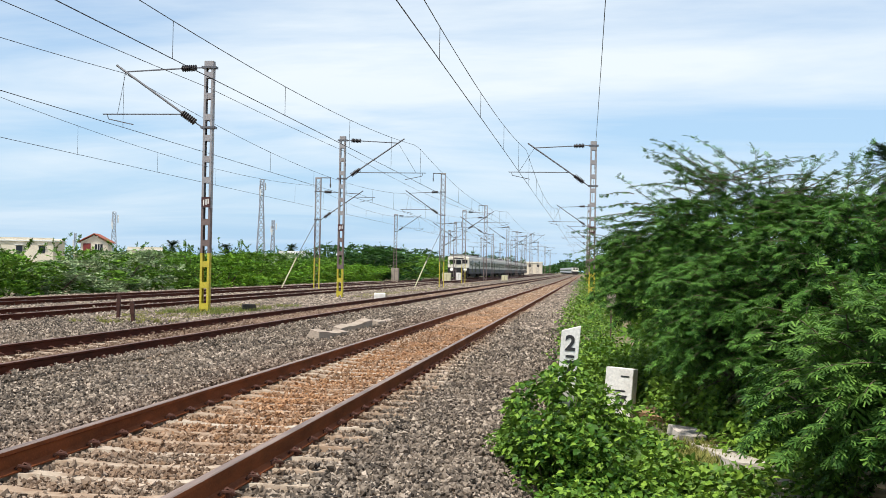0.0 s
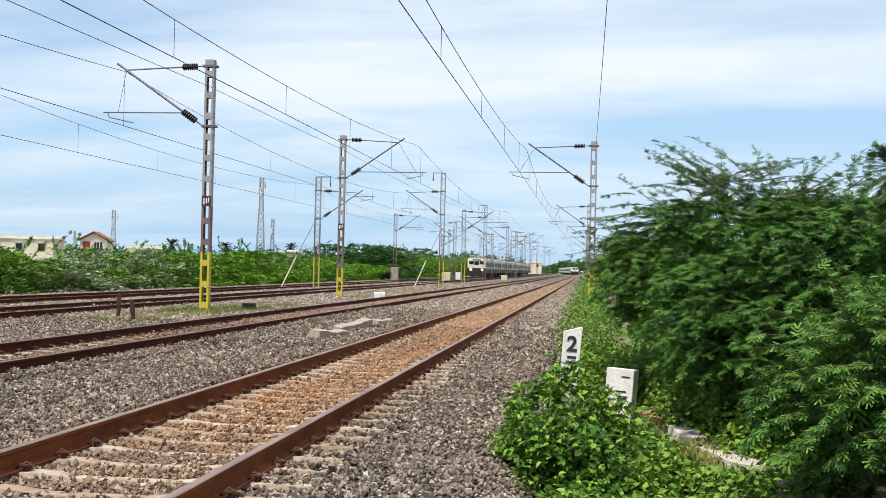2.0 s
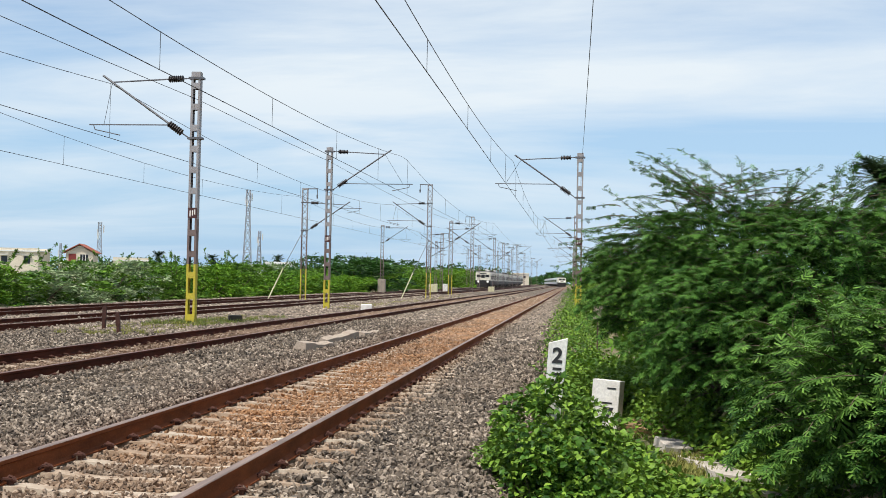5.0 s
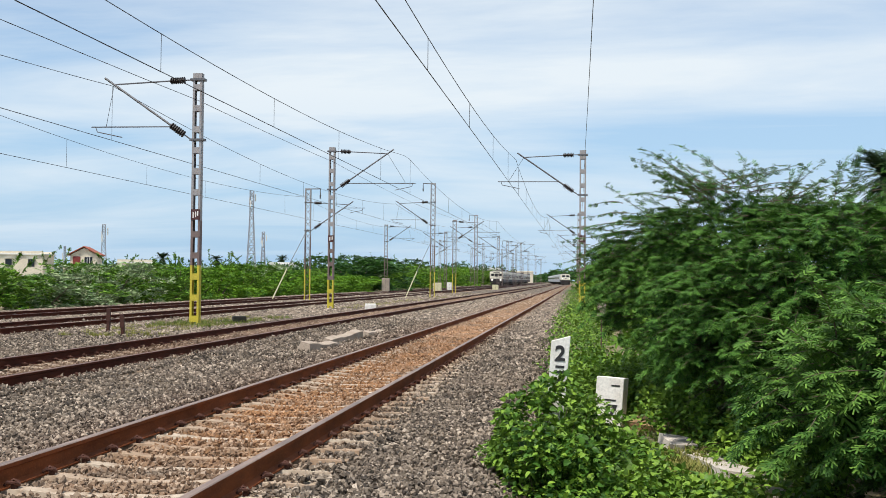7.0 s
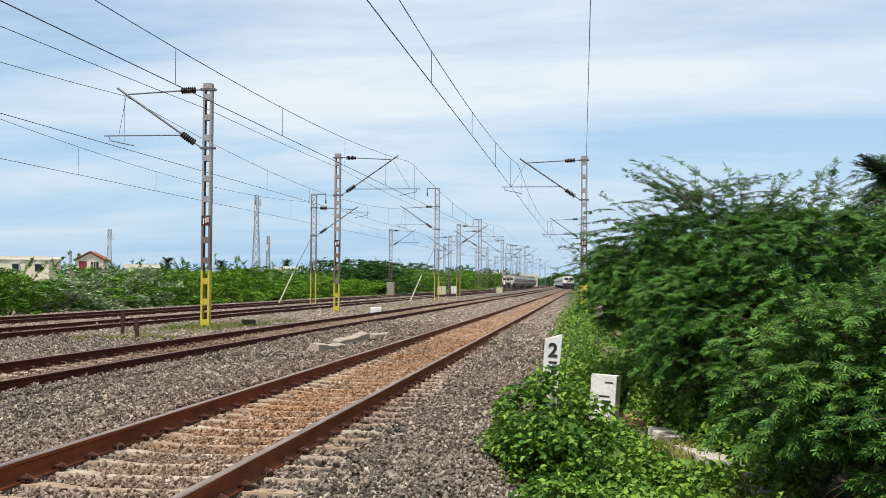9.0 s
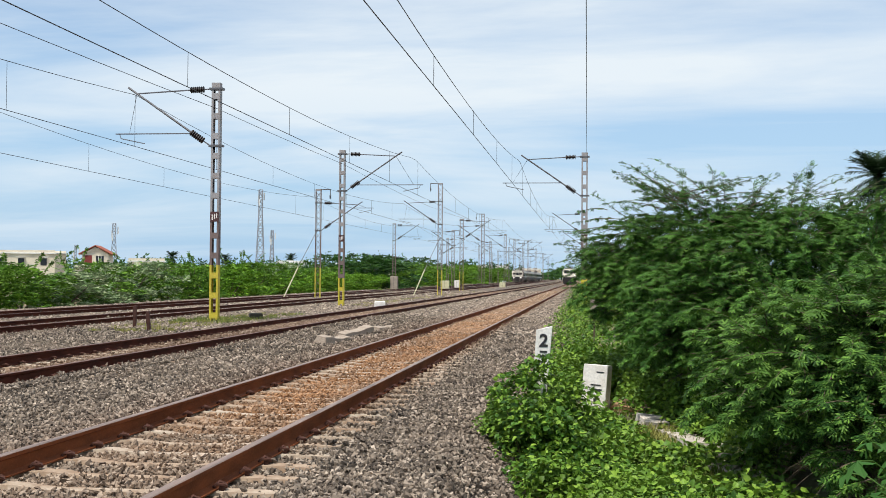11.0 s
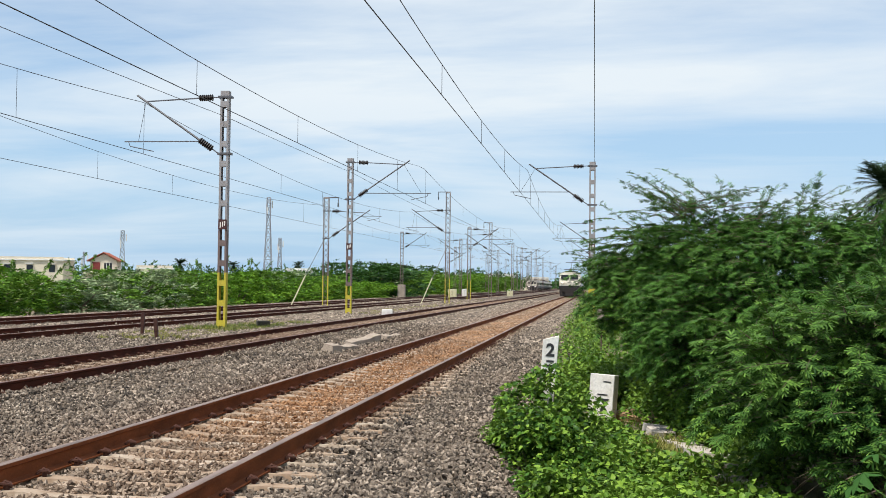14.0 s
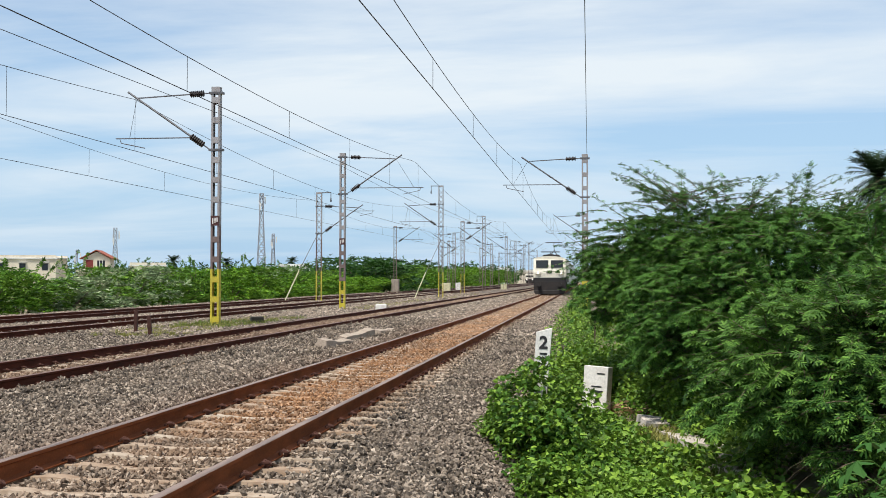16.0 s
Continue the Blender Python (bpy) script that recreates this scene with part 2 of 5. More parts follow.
M_LEAF_DRY = leafy("dry_grass", (0.09, 0.115, 0.025), (0.19, 0.20, 0.045), (0.30, 0.28, 0.085), 0.7, 0.1, 0.2)
M_LEAF_HEDGE = leafy("scrub_leaf", (0.006, 0.026, 0.004), (0.042, 0.125, 0.013), (0.19, 0.33, 0.045), 0.65, 0.08, 0.10, 0.5)
M_LEAF_BRIGHT = leafy("bright_scrub_leaf", (0.010, 0.040, 0.004), (0.062, 0.175, 0.012), (0.21, 0.37, 0.035), 0.65, 0.08, 0.08, 0.5)
M_LEAF_PALE = leafy("pale_scrub_leaf", (0.018, 0.06, 0.012), (0.085, 0.17, 0.05), (0.40, 0.46, 0.26), 0.6, 0.15, 0.1, 0.9)
M_LEAF_DARK = leafy("dark_tree_leaf", (0.006, 0.026, 0.006), (0.022, 0.072, 0.013), (0.058, 0.14, 0.025), 0.6, 0.2, 0.1, 0.35)
M_PALM = leafy("palm_leaf", (0.006, 0.016, 0.007), (0.014, 0.032, 0.012), (0.03, 0.06, 0.02), 0.6, 0.15, 0.08)
M_LEAF_BROAD = leafy("broad_leaf", (0.012, 0.045, 0.008), (0.022, 0.08, 0.012), (0.036, 0.105, 0.017), 0.6, 0.15, 0.06)


# ---- mesh helpers ----
def part(name, bm, material, parent, label=""):
    me = bpy.data.meshes.new(name)
    bm.to_mesh(me)
    bm.free()
    return mesh_part(name, me, material, parent, label)


def mesh_part(name, me, material, parent, label=""):
    if not me.materials:
        me.materials.append(material)
    ob = new(name, me)
    ob.parent = parent
    if label:
        tagged(ob, label)
    return ob


def thing(name, m, label, category, group="", kind=""):
    ob = new(name)
    ob.matrix_world = m
    return tagged(ob, label, category, group, kind)


def solid(name, bm, material, label, category, m=None, group="", kind=""):
    ob = part(name, bm, material, None)
    if m is not None:
        ob.matrix_world = m
    return tagged(ob, label, category, group, kind)


def box(bm, x0, x1, y0, y1, z0, z1, bevel=0.0):
    r = bmesh.ops.create_cube(bm, size=1.0, matrix=Matrix.Translation(((x0 + x1) / 2, (y0 + y1) / 2, (z0 + z1) / 2)) @ Matrix.Diagonal((abs(x1 - x0), abs(y1 - y0), abs(z1 - z0), 1)))
    if bevel:
        edges = list({e for v in r["verts"] for e in v.link_edges})
        bmesh.ops.bevel(bm, geom=edges, offset=bevel, segments=1, affect="EDGES", clamp_overlap=True)
    return bm


def cube(*a, bevel=0.0):
    return box(bmesh.new(), *a, bevel=bevel)


def tube(bm, p, q, r, n=6, r2=None):
    p, q = Vector(p), Vector(q)
    d = q - p
    turn = d.to_track_quat("Z", "Y").to_matrix().to_4x4()
    bmesh.ops.create_cone(bm, cap_ends=True, segments=n, radius1=r, radius2=r if r2 is None else r2, depth=d.length, matrix=Matrix.Translation((p + q) / 2) @ turn)
    return bm


def polyline_tube(bm, points, r, n=4):
    """One continuous tube through the points; r may be a list of radii."""
    points = [Vector(p) for p in points]
    radii = r if isinstance(r, (list, tuple)) else [r] * len(points)
    rings = []
    for i, p in enumerate(points):
        d = (points[min(i + 1, len(points) - 1)] - points[max(i - 1, 0)]).normalized()
        q = d.to_track_quat("Z", "Y")
        rings.append([bm.verts.new(p + q @ Vector((math.cos(2 * math.pi * k / n) * radii[i], math.sin(2 * math.pi * k / n) * radii[i], 0))) for k in range(n)])
    for a, b in zip(rings, rings[1:]):
        for k in range(n):
            bm.faces.new((a[k], a[(k + 1) % n], b[(k + 1) % n], b[k]))
    bm.faces.new(rings[0][::-1])
    bm.faces.new(rings[-1])
    return bm


def ribbed(bm, p, q, r, sheds=6):
    """An insulator: a rod with sheds."""
    p, q = Vector(p), Vector(q)
    pts, radii = [], []
    for i in range(sheds):
        for u, k in ((0.0, 0.5), (0.2, 1.0), (0.5, 0.95), (0.75, 0.5)):
            pts.append(p.lerp(q, (i + u) / sheds))
            radii.append(r * k)
    pts.append(q)
    radii.append(r * 0.5)
    return polyline_tube(bm, pts, radii, 8)


def mesh_of(name, verts, faces):
    """A mesh from arrays, all faces with the same count of corners."""
    me = bpy.data.meshes.new(name)
    n, k = faces.shape
    me.vertices.add(len(verts))
    me.vertices.foreach_set("co", np.ascontiguousarray(verts, dtype=np.float32).ravel())
    me.loops.add(n * k)
    me.loops.foreach_set("vertex_index", np.ascontiguousarray(faces, dtype=np.int32).ravel())
    me.polygons.add(n)
    me.polygons.foreach_set("loop_start", np.arange(0, n * k, k, dtype=np.int32))
    me.polygons.foreach_set("use_smooth", np.zeros(n, dtype=bool))
    me.update(calc_edges=True)
    return me


def scatter(name, verts, faces, places, turns, sizes):
    """One mesh of many copies of a small form. turns: n x 3 x 3; sizes: n or n x 3."""
    sizes = np.asarray(sizes, float)
    sizes = sizes[:, None, None] if sizes.ndim == 1 else sizes[:, None, :]
    v = np.einsum("nij,nkj->nki", turns, verts[None] * sizes) + places[:, None, :]
    f = faces[None] + (np.arange(len(places)) * len(verts))[:, None, None]
    return mesh_of(name, v.reshape(-1, 3), f.reshape(-1, faces.shape[1]))


def random_turns(rng, n):
    q = rng.normal(size=(n, 4))
    q /= np.linalg.norm(q, axis=1, keepdims=True)
    w, x, y, z = q.T
    return np.stack([1 - 2 * (y * y + z * z), 2 * (x * y - z * w), 2 * (x * z + y * w),
                     2 * (x * y + z * w), 1 - 2 * (x * x + z * z), 2 * (y * z - x * w),
                     2 * (x * z - y * w), 2 * (y * z + x * w), 1 - 2 * (x * x + y * y)], 1).reshape(n, 3, 3)


def frames_along(ways, rng, tilt=0.5):
    """Turns whose x axis follows the ways, with z roughly up and a random tilt about the way."""
    x = ways / np.linalg.norm(ways, axis=1, keepdims=True)
    up = np.array([0, 0, 1.0]) + rng.normal(0, tilt, (len(x), 3))
    y = np.cross(up, x)
    y /= np.linalg.norm(y, axis=1, keepdims=True) + 1e-9
    z = np.cross(x, y)
    return np.stack([x, y, z], 2)


# ---- the plan: four tracks, a faint bend far off ----
TRACKS = (-3.55, -8.92, -16.1, -20.95)
SPREAD = 0.8725
SPACING = 0.602


def bend(y):
    return -max(0.0, y - 80.0) ** 2 / 90000.0


def rise(y):
    """How much taller the masts and wire supports stand farther along the line."""
    return min(1.7, max(0.0, 0.0061 * y - 0.085))


def along(x, y0, y1, near=4.0, far=25.0):
    """Places along a line that keeps x from the first track's bend."""
    out, y = [], y0
    while y < y1:
        out.append((x + bend(y), y))
        y += near if y < 60 else far
    out.append((x + bend(y1), y1))
    return out


def crib_lift(y):
    """Farther along, the ballast has been topped up until it nearly hides the sleepers."""
    return 0.058 * min(1.0, max(0.0, (y - 20.0) / 16.0))


# ---- ground and ballast bed ----
def strip(name, section, y0, y1, material, step=12.0, rough=0.0):
    ys = list(np.arange(y0, min(120, y1), step)) + list(np.arange(120, y1, 60)) + [y1]
    verts, faces = [], []
    rng = np.random.default_rng(5)
    for y in ys:
        for x, z in section:
            verts.append((x + (bend(y) if abs(x) < 100 else 0), y, z + (rng.normal(0, rough) + crib_lift(y) * (-25.3 < x < -1.1) if rough else 0)))
    n = len(section)
    for j in range(len(ys) - 1):
        for i in range(n - 1):
            faces.append((j * n + i, j * n + i + 1, (j + 1) * n + i + 1, (j + 1) * n + i))
    me = mesh_of(name, np.array(verts), np.array(faces))
    me.materials.append(material)
    return me


ground = new("ground", strip("ground", [(-2500, -0.6), (-300, -0.6), (-60, -0.6), (-27.5, -0.62), (-25.0, -0.25), (-1.6, -0.25), (-0.7, -0.40), (0.6, -0.46), (3, -0.5), (10, -0.5), (60, -0.5), (300, -0.5), (2500, -0.5)], -60, 3000, M_SOIL))
tagged(ground, "brown soil ground with sparse green growth", "ground", kind="structure")
xs = list(np.arange(-25.2, -1.1, 0.4))
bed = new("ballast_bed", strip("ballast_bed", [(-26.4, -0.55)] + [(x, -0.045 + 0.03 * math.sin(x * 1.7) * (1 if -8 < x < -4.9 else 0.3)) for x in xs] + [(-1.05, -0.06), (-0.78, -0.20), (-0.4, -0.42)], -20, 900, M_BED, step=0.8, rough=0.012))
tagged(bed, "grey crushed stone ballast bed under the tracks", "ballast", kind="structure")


# ---- tracks ----
def rail_mesh(name, x, y0, y1):
    """A flat-bottomed rail; the running surface has its own material slot."""
    prof = [(-0.075, 0.012), (-0.075, 0.024), (-0.012, 0.045), (-0.009, 0.135), (-0.036, 0.150), (-0.036, 0.178), (-0.028, 0.184), (0.028, 0.184), (0.036, 0.178), (0.036, 0.150), (0.009, 0.135), (0.012, 0.045), (0.075, 0.024), (0.075, 0.012)]
    pts = along(x, y0, y1)
    n = len(prof)
    verts = [(px + a, y, z) for px, y in pts for a, z in prof]
    faces, heads = [], []
    for j in range(len(pts) - 1):
        for i in range(n):
            k = (i + 1) % n
            faces.append((j * n + i, j * n + k, (j + 1) * n + k, (j + 1) * n + i))
            heads.append(1 if 5 <= i <= 7 else 0)
    me = mesh_of(name, np.array(verts), np.array(faces))
    me.polygons.foreach_set("material_index", np.array(heads, dtype=np.int32))
    return me


def sleeper_bm():
    """A pre-stressed sleeper: sloping ends, waisted middle, its top at z = 0."""
    bm = bmesh.new()
    half = [(-1.375, 0.125, 0.075, 0.0), (-1.1, 0.13, 0.078, 0.008), (-0.62, 0.13, 0.078, 0.008), (-0.35, 0.11, 0.072, -0.02), (0.35, 0.11, 0.072, -0.02), (0.62, 0.13, 0.078, 0.008), (1.1, 0.13, 0.078, 0.008), (1.375, 0.125, 0.075, 0.0)]
    rings = [[bm.verts.new(v) for v in ((x, -b, -0.2), (x, b, -0.2), (x, t, z), (x, -t, z))] for x, b, t, z in half]
    for a, b in zip(rings, rings[1:]):
        for k in range(4):
            bm.faces.new((a[k], a[(k + 1) % 4], b[(k + 1) % 4], b[k]))
    bm.faces.new(rings[0][::-1])
    bm.faces.new(rings[-1])
    bmesh.ops.recalc_face_normals(bm, faces=bm.faces)
    return bm


def clip_bm(side):
    """A bent spring clip with its shoulder, on one side of a rail foot."""
    bm = bmesh.new()
    s = side
    polyline_tube(bm, [(s * 0.055, -0.05, 0.035), (s * 0.085, -0.055, 0.062), (s * 0.125, -0.03, 0.055), (s * 0.135, 0.02, 0.03), (s * 0.11, 0.05, 0.05), (s * 0.07, 0.045, 0.066), (s * 0.045, 0.02, 0.04)], 0.012, 5)
    box(bm, s * 0.09, s * 0.125, -0.028, 0.028, 0.0, 0.055, 0.006)
    return bm


def mesh_from(name, bm, material):
    me = bpy.data.meshes.new(name)
    bm.to_mesh(me)
    bm.free()
    me.materials.append(material)
    return me


SLEEPER = mesh_from("sleeper", sleeper_bm(), M_SLEEPER)
CLIPS = {s: mesh_from("rail_clip", clip_bm(s), M_CLIP) for s in (-1, 1)}


def railway_track(x, label, sleepers, clips, far_end, near_rail=True):
    t = thing("railway_track", pose(0, 0, 0), label, "railway track", "parallel railway tracks")
    for s in (-1, 1):
        ob = mesh_part("rail", rail_mesh("rail", x + s * SPREAD, -15, 850), M_RAIL if near_rail else M_RAIL_FAR, t)
        ob.data.materials.append(M_HEAD if near_rail else M_HEAD_FAR)
    rng = random.Random(int(-x * 10))
    y0, n = sleepers
    for i in range(n):
        y = y0 + i * SPACING
        ob = mesh_part("sleeper", SLEEPER, M_SLEEPER, t)
        ob.matrix_local = pose(x + bend(y) + rng.uniform(-0.02, 0.02), y, 0.0, 0, 0, rng.uniform(-0.5, 0.5))
    for i in range(clips):
        y = y0 + i * SPACING
        for s in (-1, 1):
            for side in (-1, 1):
                ob = mesh_part("rail_clip", CLIPS[side], M_CLIP, t)
                ob.matrix_local = pose(x + s * SPREAD + bend(y), y + rng.uniform(-0.015, 0.015), 0.0, 0, 0, rng.uniform(-9, 9))
    ys = np.concatenate([np.arange(y0 - SPACING, -15, -SPACING), np.arange(y0 + n * SPACING, far_end, SPACING)])
    v = np.array([w.co[:] for w in SLEEPER.vertices])
    f = np.array([p.vertices[:] for p in SLEEPER.polygons if len(p.vertices) == 4])
    places = np.array([(x + bend(y), y, 0.0) for y in ys])
    far = mesh_part("sleeper_run", scatter("sleeper_run", v, f, places, np.repeat(np.eye(3)[None], len(ys), 0), np.ones(len(ys))), M_SLEEPER, t)
    tagged(far, kind="stuff")
    return t


# ---- overhead line ----
def bracket(mast, s, z_top, reach, contact, detail=True):
    """A swivelling cantilever: tie, strut, register arm, steady arm, two insulators. s: -1 towards -x, 1 towards +x."""
    tip = (s * 2.85, 0, z_top - 0.32)
    part("tie_tube", tube(bmesh.new(), (s * 0.95, 0, z_top - 0.22), tip, 0.024), M_TUBE, mast)
    foot = Vector((s * 0.2, 0, z_top - 2.15))
    way = Vector(tip) - foot
    part("strut_tube", tube(bmesh.new(), foot + way * 0.27, foot + way * 1.12, 0.036, 8), M_TUBE, mast)
    part("insulator", ribbed(bmesh.new(), (s * 0.45, 0, z_top - 0.2), (s * 0.95, 0, z_top - 0.22), 0.115, 7), M_INSULATOR, mast, "dark brown porcelain insulator")
    part("insulator", ribbed(bmesh.new(), foot + way * 0.10, foot + way * 0.27, 0.12, 7), M_INSULATOR, mast, "dark brown porcelain insulator")
    for a, b, z in (((s * 0.1, 0, z_top - 0.19), (s * 0.45, 0, z_top - 0.2), z_top - 0.19), (foot, foot + way * 0.10, z_top - 2.14)):
        bm = tube(bmesh.new(), a, b, 0.022)
        box(bm, -0.24, 0.24, -0.13, 0.13, z - 0.04, z + 0.03)
        part("bracket_fitting", bm, M_TUBE, mast)
    arm = contact + 0.36
    start = foot + way * ((arm - foot.z) / way.z)
    bm = tube(bmesh.new(), (start.x, 0, arm), (s * (reach + 0.7), 0, arm), 0.02)
    part("register_arm", bm, M_TUBE, mast)
    bm = tube(bmesh.new(), (s * (reach + 0.55), 0, arm - 0.02), (s * (reach + 0.5), 0, arm - 0.16), 0.014)
    tube(bm, (s * (reach + 0.5), 0, arm - 0.16), (s * (reach - 0.35), 0, contact + 0.02), 0.016)
    part("steady_arm", bm, M_TUBE, mast)
    part("stay_wire", tube(bmesh.new(), (tip[0], 0, tip[2]), (s * (reach + 0.2), 0, arm), 0.008, 4), M_WIRE, mast)


def channel(bm, x, w, d, z0, z1):
    """An upright channel: a web and two flanges."""
    s = 1 if x > 0 else -1
    box(bm, x - 0.006, x + 0.006, -d / 2, d / 2, z0, z1)
    for e in (-1, 1):
        box(bm, x - s * w + s * 0.006, x - s * 0.006, e * d / 2 - 0.008, e * d / 2 + 0.008, z0, z1)


def batten_mast(x, y, z_top, z0=-0.1, s=0, reach=3.0, contact=5.85, yellow=1.95, width=0.30, plates=0.68, red=0.45):
    m = thing("overhead_line_mast", pose(x, y, 0), "tall steel mast of two battened channels, yellow painted foot", "catenary mast", "overhead line masts")
    split_z = 3.4
    for name, mat, a, b in (("yellow_foot", M_YELLOW, z0, yellow), ("red_channel", M_STEEL_RED, yellow, split_z), ("channel", M_STEEL, split_z, z_top)):
        for e in (-1, 1):
            bm = bmesh.new()
            channel(bm, e * width / 2, 0.075, 0.20, a, b)
            part(name, bm, mat, m)
    z = z0 + 0.25
    while z < z_top - 0.1:
        mat = M_YELLOW if z < yellow else (M_STEEL_RED if z < split_z else M_STEEL)
        for a, b in ((-0.112, -0.1), (0.1, 0.112)):
            part("batten_plate", cube(-width / 2, width / 2, a, b, z - 0.10, z + 0.10), mat, m)
        z += plates
    part("top_plate", cube(-width / 2, width / 2, -0.115, 0.115, z_top - 0.2, z_top + 0.01), M_STEEL, m)
    part("foundation", cube(-0.33, 0.33, -0.33, 0.33, z0 - 0.45, z0 + 0.0, bevel=0.04), M_CONCRETE, m, "rough concrete foundation block")
    p = part("number_plate", cube(-0.15, 0.15, -0.128, -0.116, 3.42, 3.76), M_PLATE_RED, m, "dark plate with white painted marks")
    bm = bmesh.new()
    for i, (a, b) in enumerate(((-0.09, -0.05), (-0.01, 0.03), (0.06, 0.1))):
        box(bm, a, b, -0.134, -0.129, 3.48 + 0.03 * i, 3.67 + 0.015 * i)
    part("plate_mark", bm, M_WHITE, p)
    if s:
        bracket(m, s, z_top, reach, contact)
    return m


def lattice_mast(x, y, z_top, s=0, reach=3.0, contact=5.85, hook=0, z0=-0.15, width=0.36, yellow=2.2, z_arm=None, guy=0):
    m = thing("overhead_line_mast", pose(x, y, 0), "slim laced lattice steel mast with yellow painted foot", "catenary mast", "overhead line masts")
    for name, mat, a, b in (("yellow_leg" if yellow > 1 else "leg", M_YELLOW if yellow > 1 else M_STEEL_RED, z0, yellow), ("leg", M_STEEL_RED, yellow, 4.5), ("leg", M_STEEL, 4.5, z_top)):
        for e in (-1, 1):
            part(name, cube(e * width / 2 - 0.03, e * width / 2 + 0.03, -0.09, 0.09, a, b), mat, m)
    z, e = z0 + 0.2, 1
    bm = bmesh.new()
    while z < z_top - 0.5:
        tube(bm, (-e * width / 2, -0.07, z), (e * width / 2, -0.07, z + 0.42), 0.014, 4)
        tube(bm, (e * width / 2, 0.07, z), (-e * width / 2, 0.07, z + 0.42), 0.014, 4)
        z, e = z + 0.42, -e
    tagged(part("lacing", bm, M_STEEL_RED, m), kind="stuff")
    part("top_plate", cube(-width / 2, width / 2, -0.1, 0.1, z_top - 0.12, z_top), M_STEEL, m)
    part("foundation", cube(-0.33, 0.33, -0.33, 0.33, z0 - 0.45, z0 + 0.0, bevel=0.04), M_CONCRETE, m, "rough concrete foundation block")
    if hook:
        bm = tube(bmesh.new(), (0, 0, z_top - 0.03), (hook * 0.85, 0, z_top - 0.03), 0.035)
        tube(bm, (hook * 0.85, 0, z_top), (hook * 0.85, 0, z_top - 0.45), 0.03)
        ribbed(bm, (hook * 0.85, 0, z_top - 0.45), (hook * 0.85, 0, z_top - 0.7), 0.07, 4)
        part("hooked_arm", bm, M_TUBE, m)
    if s:
        bracket(m, s, z_arm or z_top, reach, contact)
    if guy:
        part("guy_rod", tube(bmesh.new(), (0, 0, 5.0), (guy * 1.15, -1.2, 2.2), 0.025), M_TUBE, m)
        part("guy_foot", tube(bmesh.new(), (guy * 1.15, -1.2, 2.2), (guy * 2.05, -2.1, -0.2), 0.05), M_LEAF_PALE_PAINT, m, "pale yellow painted guy rod foot")
    return m


M_LEAF_PALE_PAINT = worn("pale_yellow_paint", (0.62, 0.58, 0.36), (0.42, 0.38, 0.24), 0.7, 0.0, 4, 30, 0)


def sagging(supports, y):
    for (a, za), (b, zb) in zip(supports, supports[1:]):
        if a <= y <= b:
            u = (y - a) / (b - a)
            return za + (zb - za) * u - 0.95 * 4 * u * (1 - u) * min(1.0, ((b - a) / 60.0) ** 2)
    return supports[-1][1]


def overhead_line(x, contact, supports, label, end, droppers_to=130.0, shift=0.0):
    t = thing("overhead_wire", pose(0, 0, 0), label, "overhead wire", "overhead wires above the tracks")
    supports = [(y, z + rise(y)) for y, z in supports]
    level = lambda y: contact + 0.6 * rise(y)
    stag = lambda y: x + bend(y) + 0.03 * math.sin(y / 18.5)
    bm = polyline_tube(bmesh.new(), [(stag(y), y, level(y)) for y in np.arange(-20, end, 10.0)], 0.0105, 5)
    part("contact_wire", bm, M_WIRE, t)
    ys = list(np.arange(supports[0][0], supports[-1][0] + 0.1, 2.0))
    bm = polyline_tube(bmesh.new(), [(stag(y), y, sagging(supports, y)) for y in ys], 0.0095, 5)
    part("messenger_wire", bm, M_WIRE, t)
    y = supports[0][0] + 4.0 + shift
    while y < droppers_to:
        top_z = sagging(supports, y)
        if top_z - level(y) > 0.05 and y > 4:
            part("dropper", tube(bmesh.new(), (stag(y), y, level(y)), (stag(y), y, top_z), 0.0065, 4), M_WIRE, t)
        y += 9.0
    return t


railway_track(TRACKS[0], "rusty steel rails on pale concrete sleepers in orange-stained ballast", (4.1, 300), 52, 300)
railway_track(TRACKS[1], "rusty brown rails on concrete sleepers in grey ballast", (9.0, 160), 60, 280, False)
railway_track(TRACKS[2], "dark rusty rails of a farther track in grey ballast", (24.0, 90), 24, 220, False)
railway_track(TRACKS[3], "dark rusty rails of a track beside green scrub", (34.0, 70), 0, 160, False)

batten_mast(-12.5, 37.6, 8.16, -0.02, -1, 2.9, 6.09)
batten_mast(-12.73, 59.2, 8.24, 0.0, 1, 3.6, 6.05, yellow=1.5)
batten_mast(-0.05, 57.6, 7.86, -0.2, -1, 3.4, 6.0, yellow=1.55)
lattice_mast(-12.42, 97.8, 9.66, -1, 2.9, 6.21, hook=-1, z_arm=8.26, guy=-1)
lattice_mast(-18.9, 80.0, 7.80, 1, 3.3, 6.09, hook=1, guy=-1, z_arm=7.00)
lattice_mast(-13.5, 125.0, 7.98, 1, 4.2, 6.31)
lattice_mast(-24.3, 145.0, 8.40, 1, 2.9, 6.33, yellow=0.6)
lattice_mast(-12.7, 142.0, 9.48, -1, 2.8, 6.37, hook=-1, z_arm=8.18, yellow=0.6)
lattice_mast(-18.6, 161.0, 8.20, -1, 2.8, 6.39, hook=1, yellow=0.6)
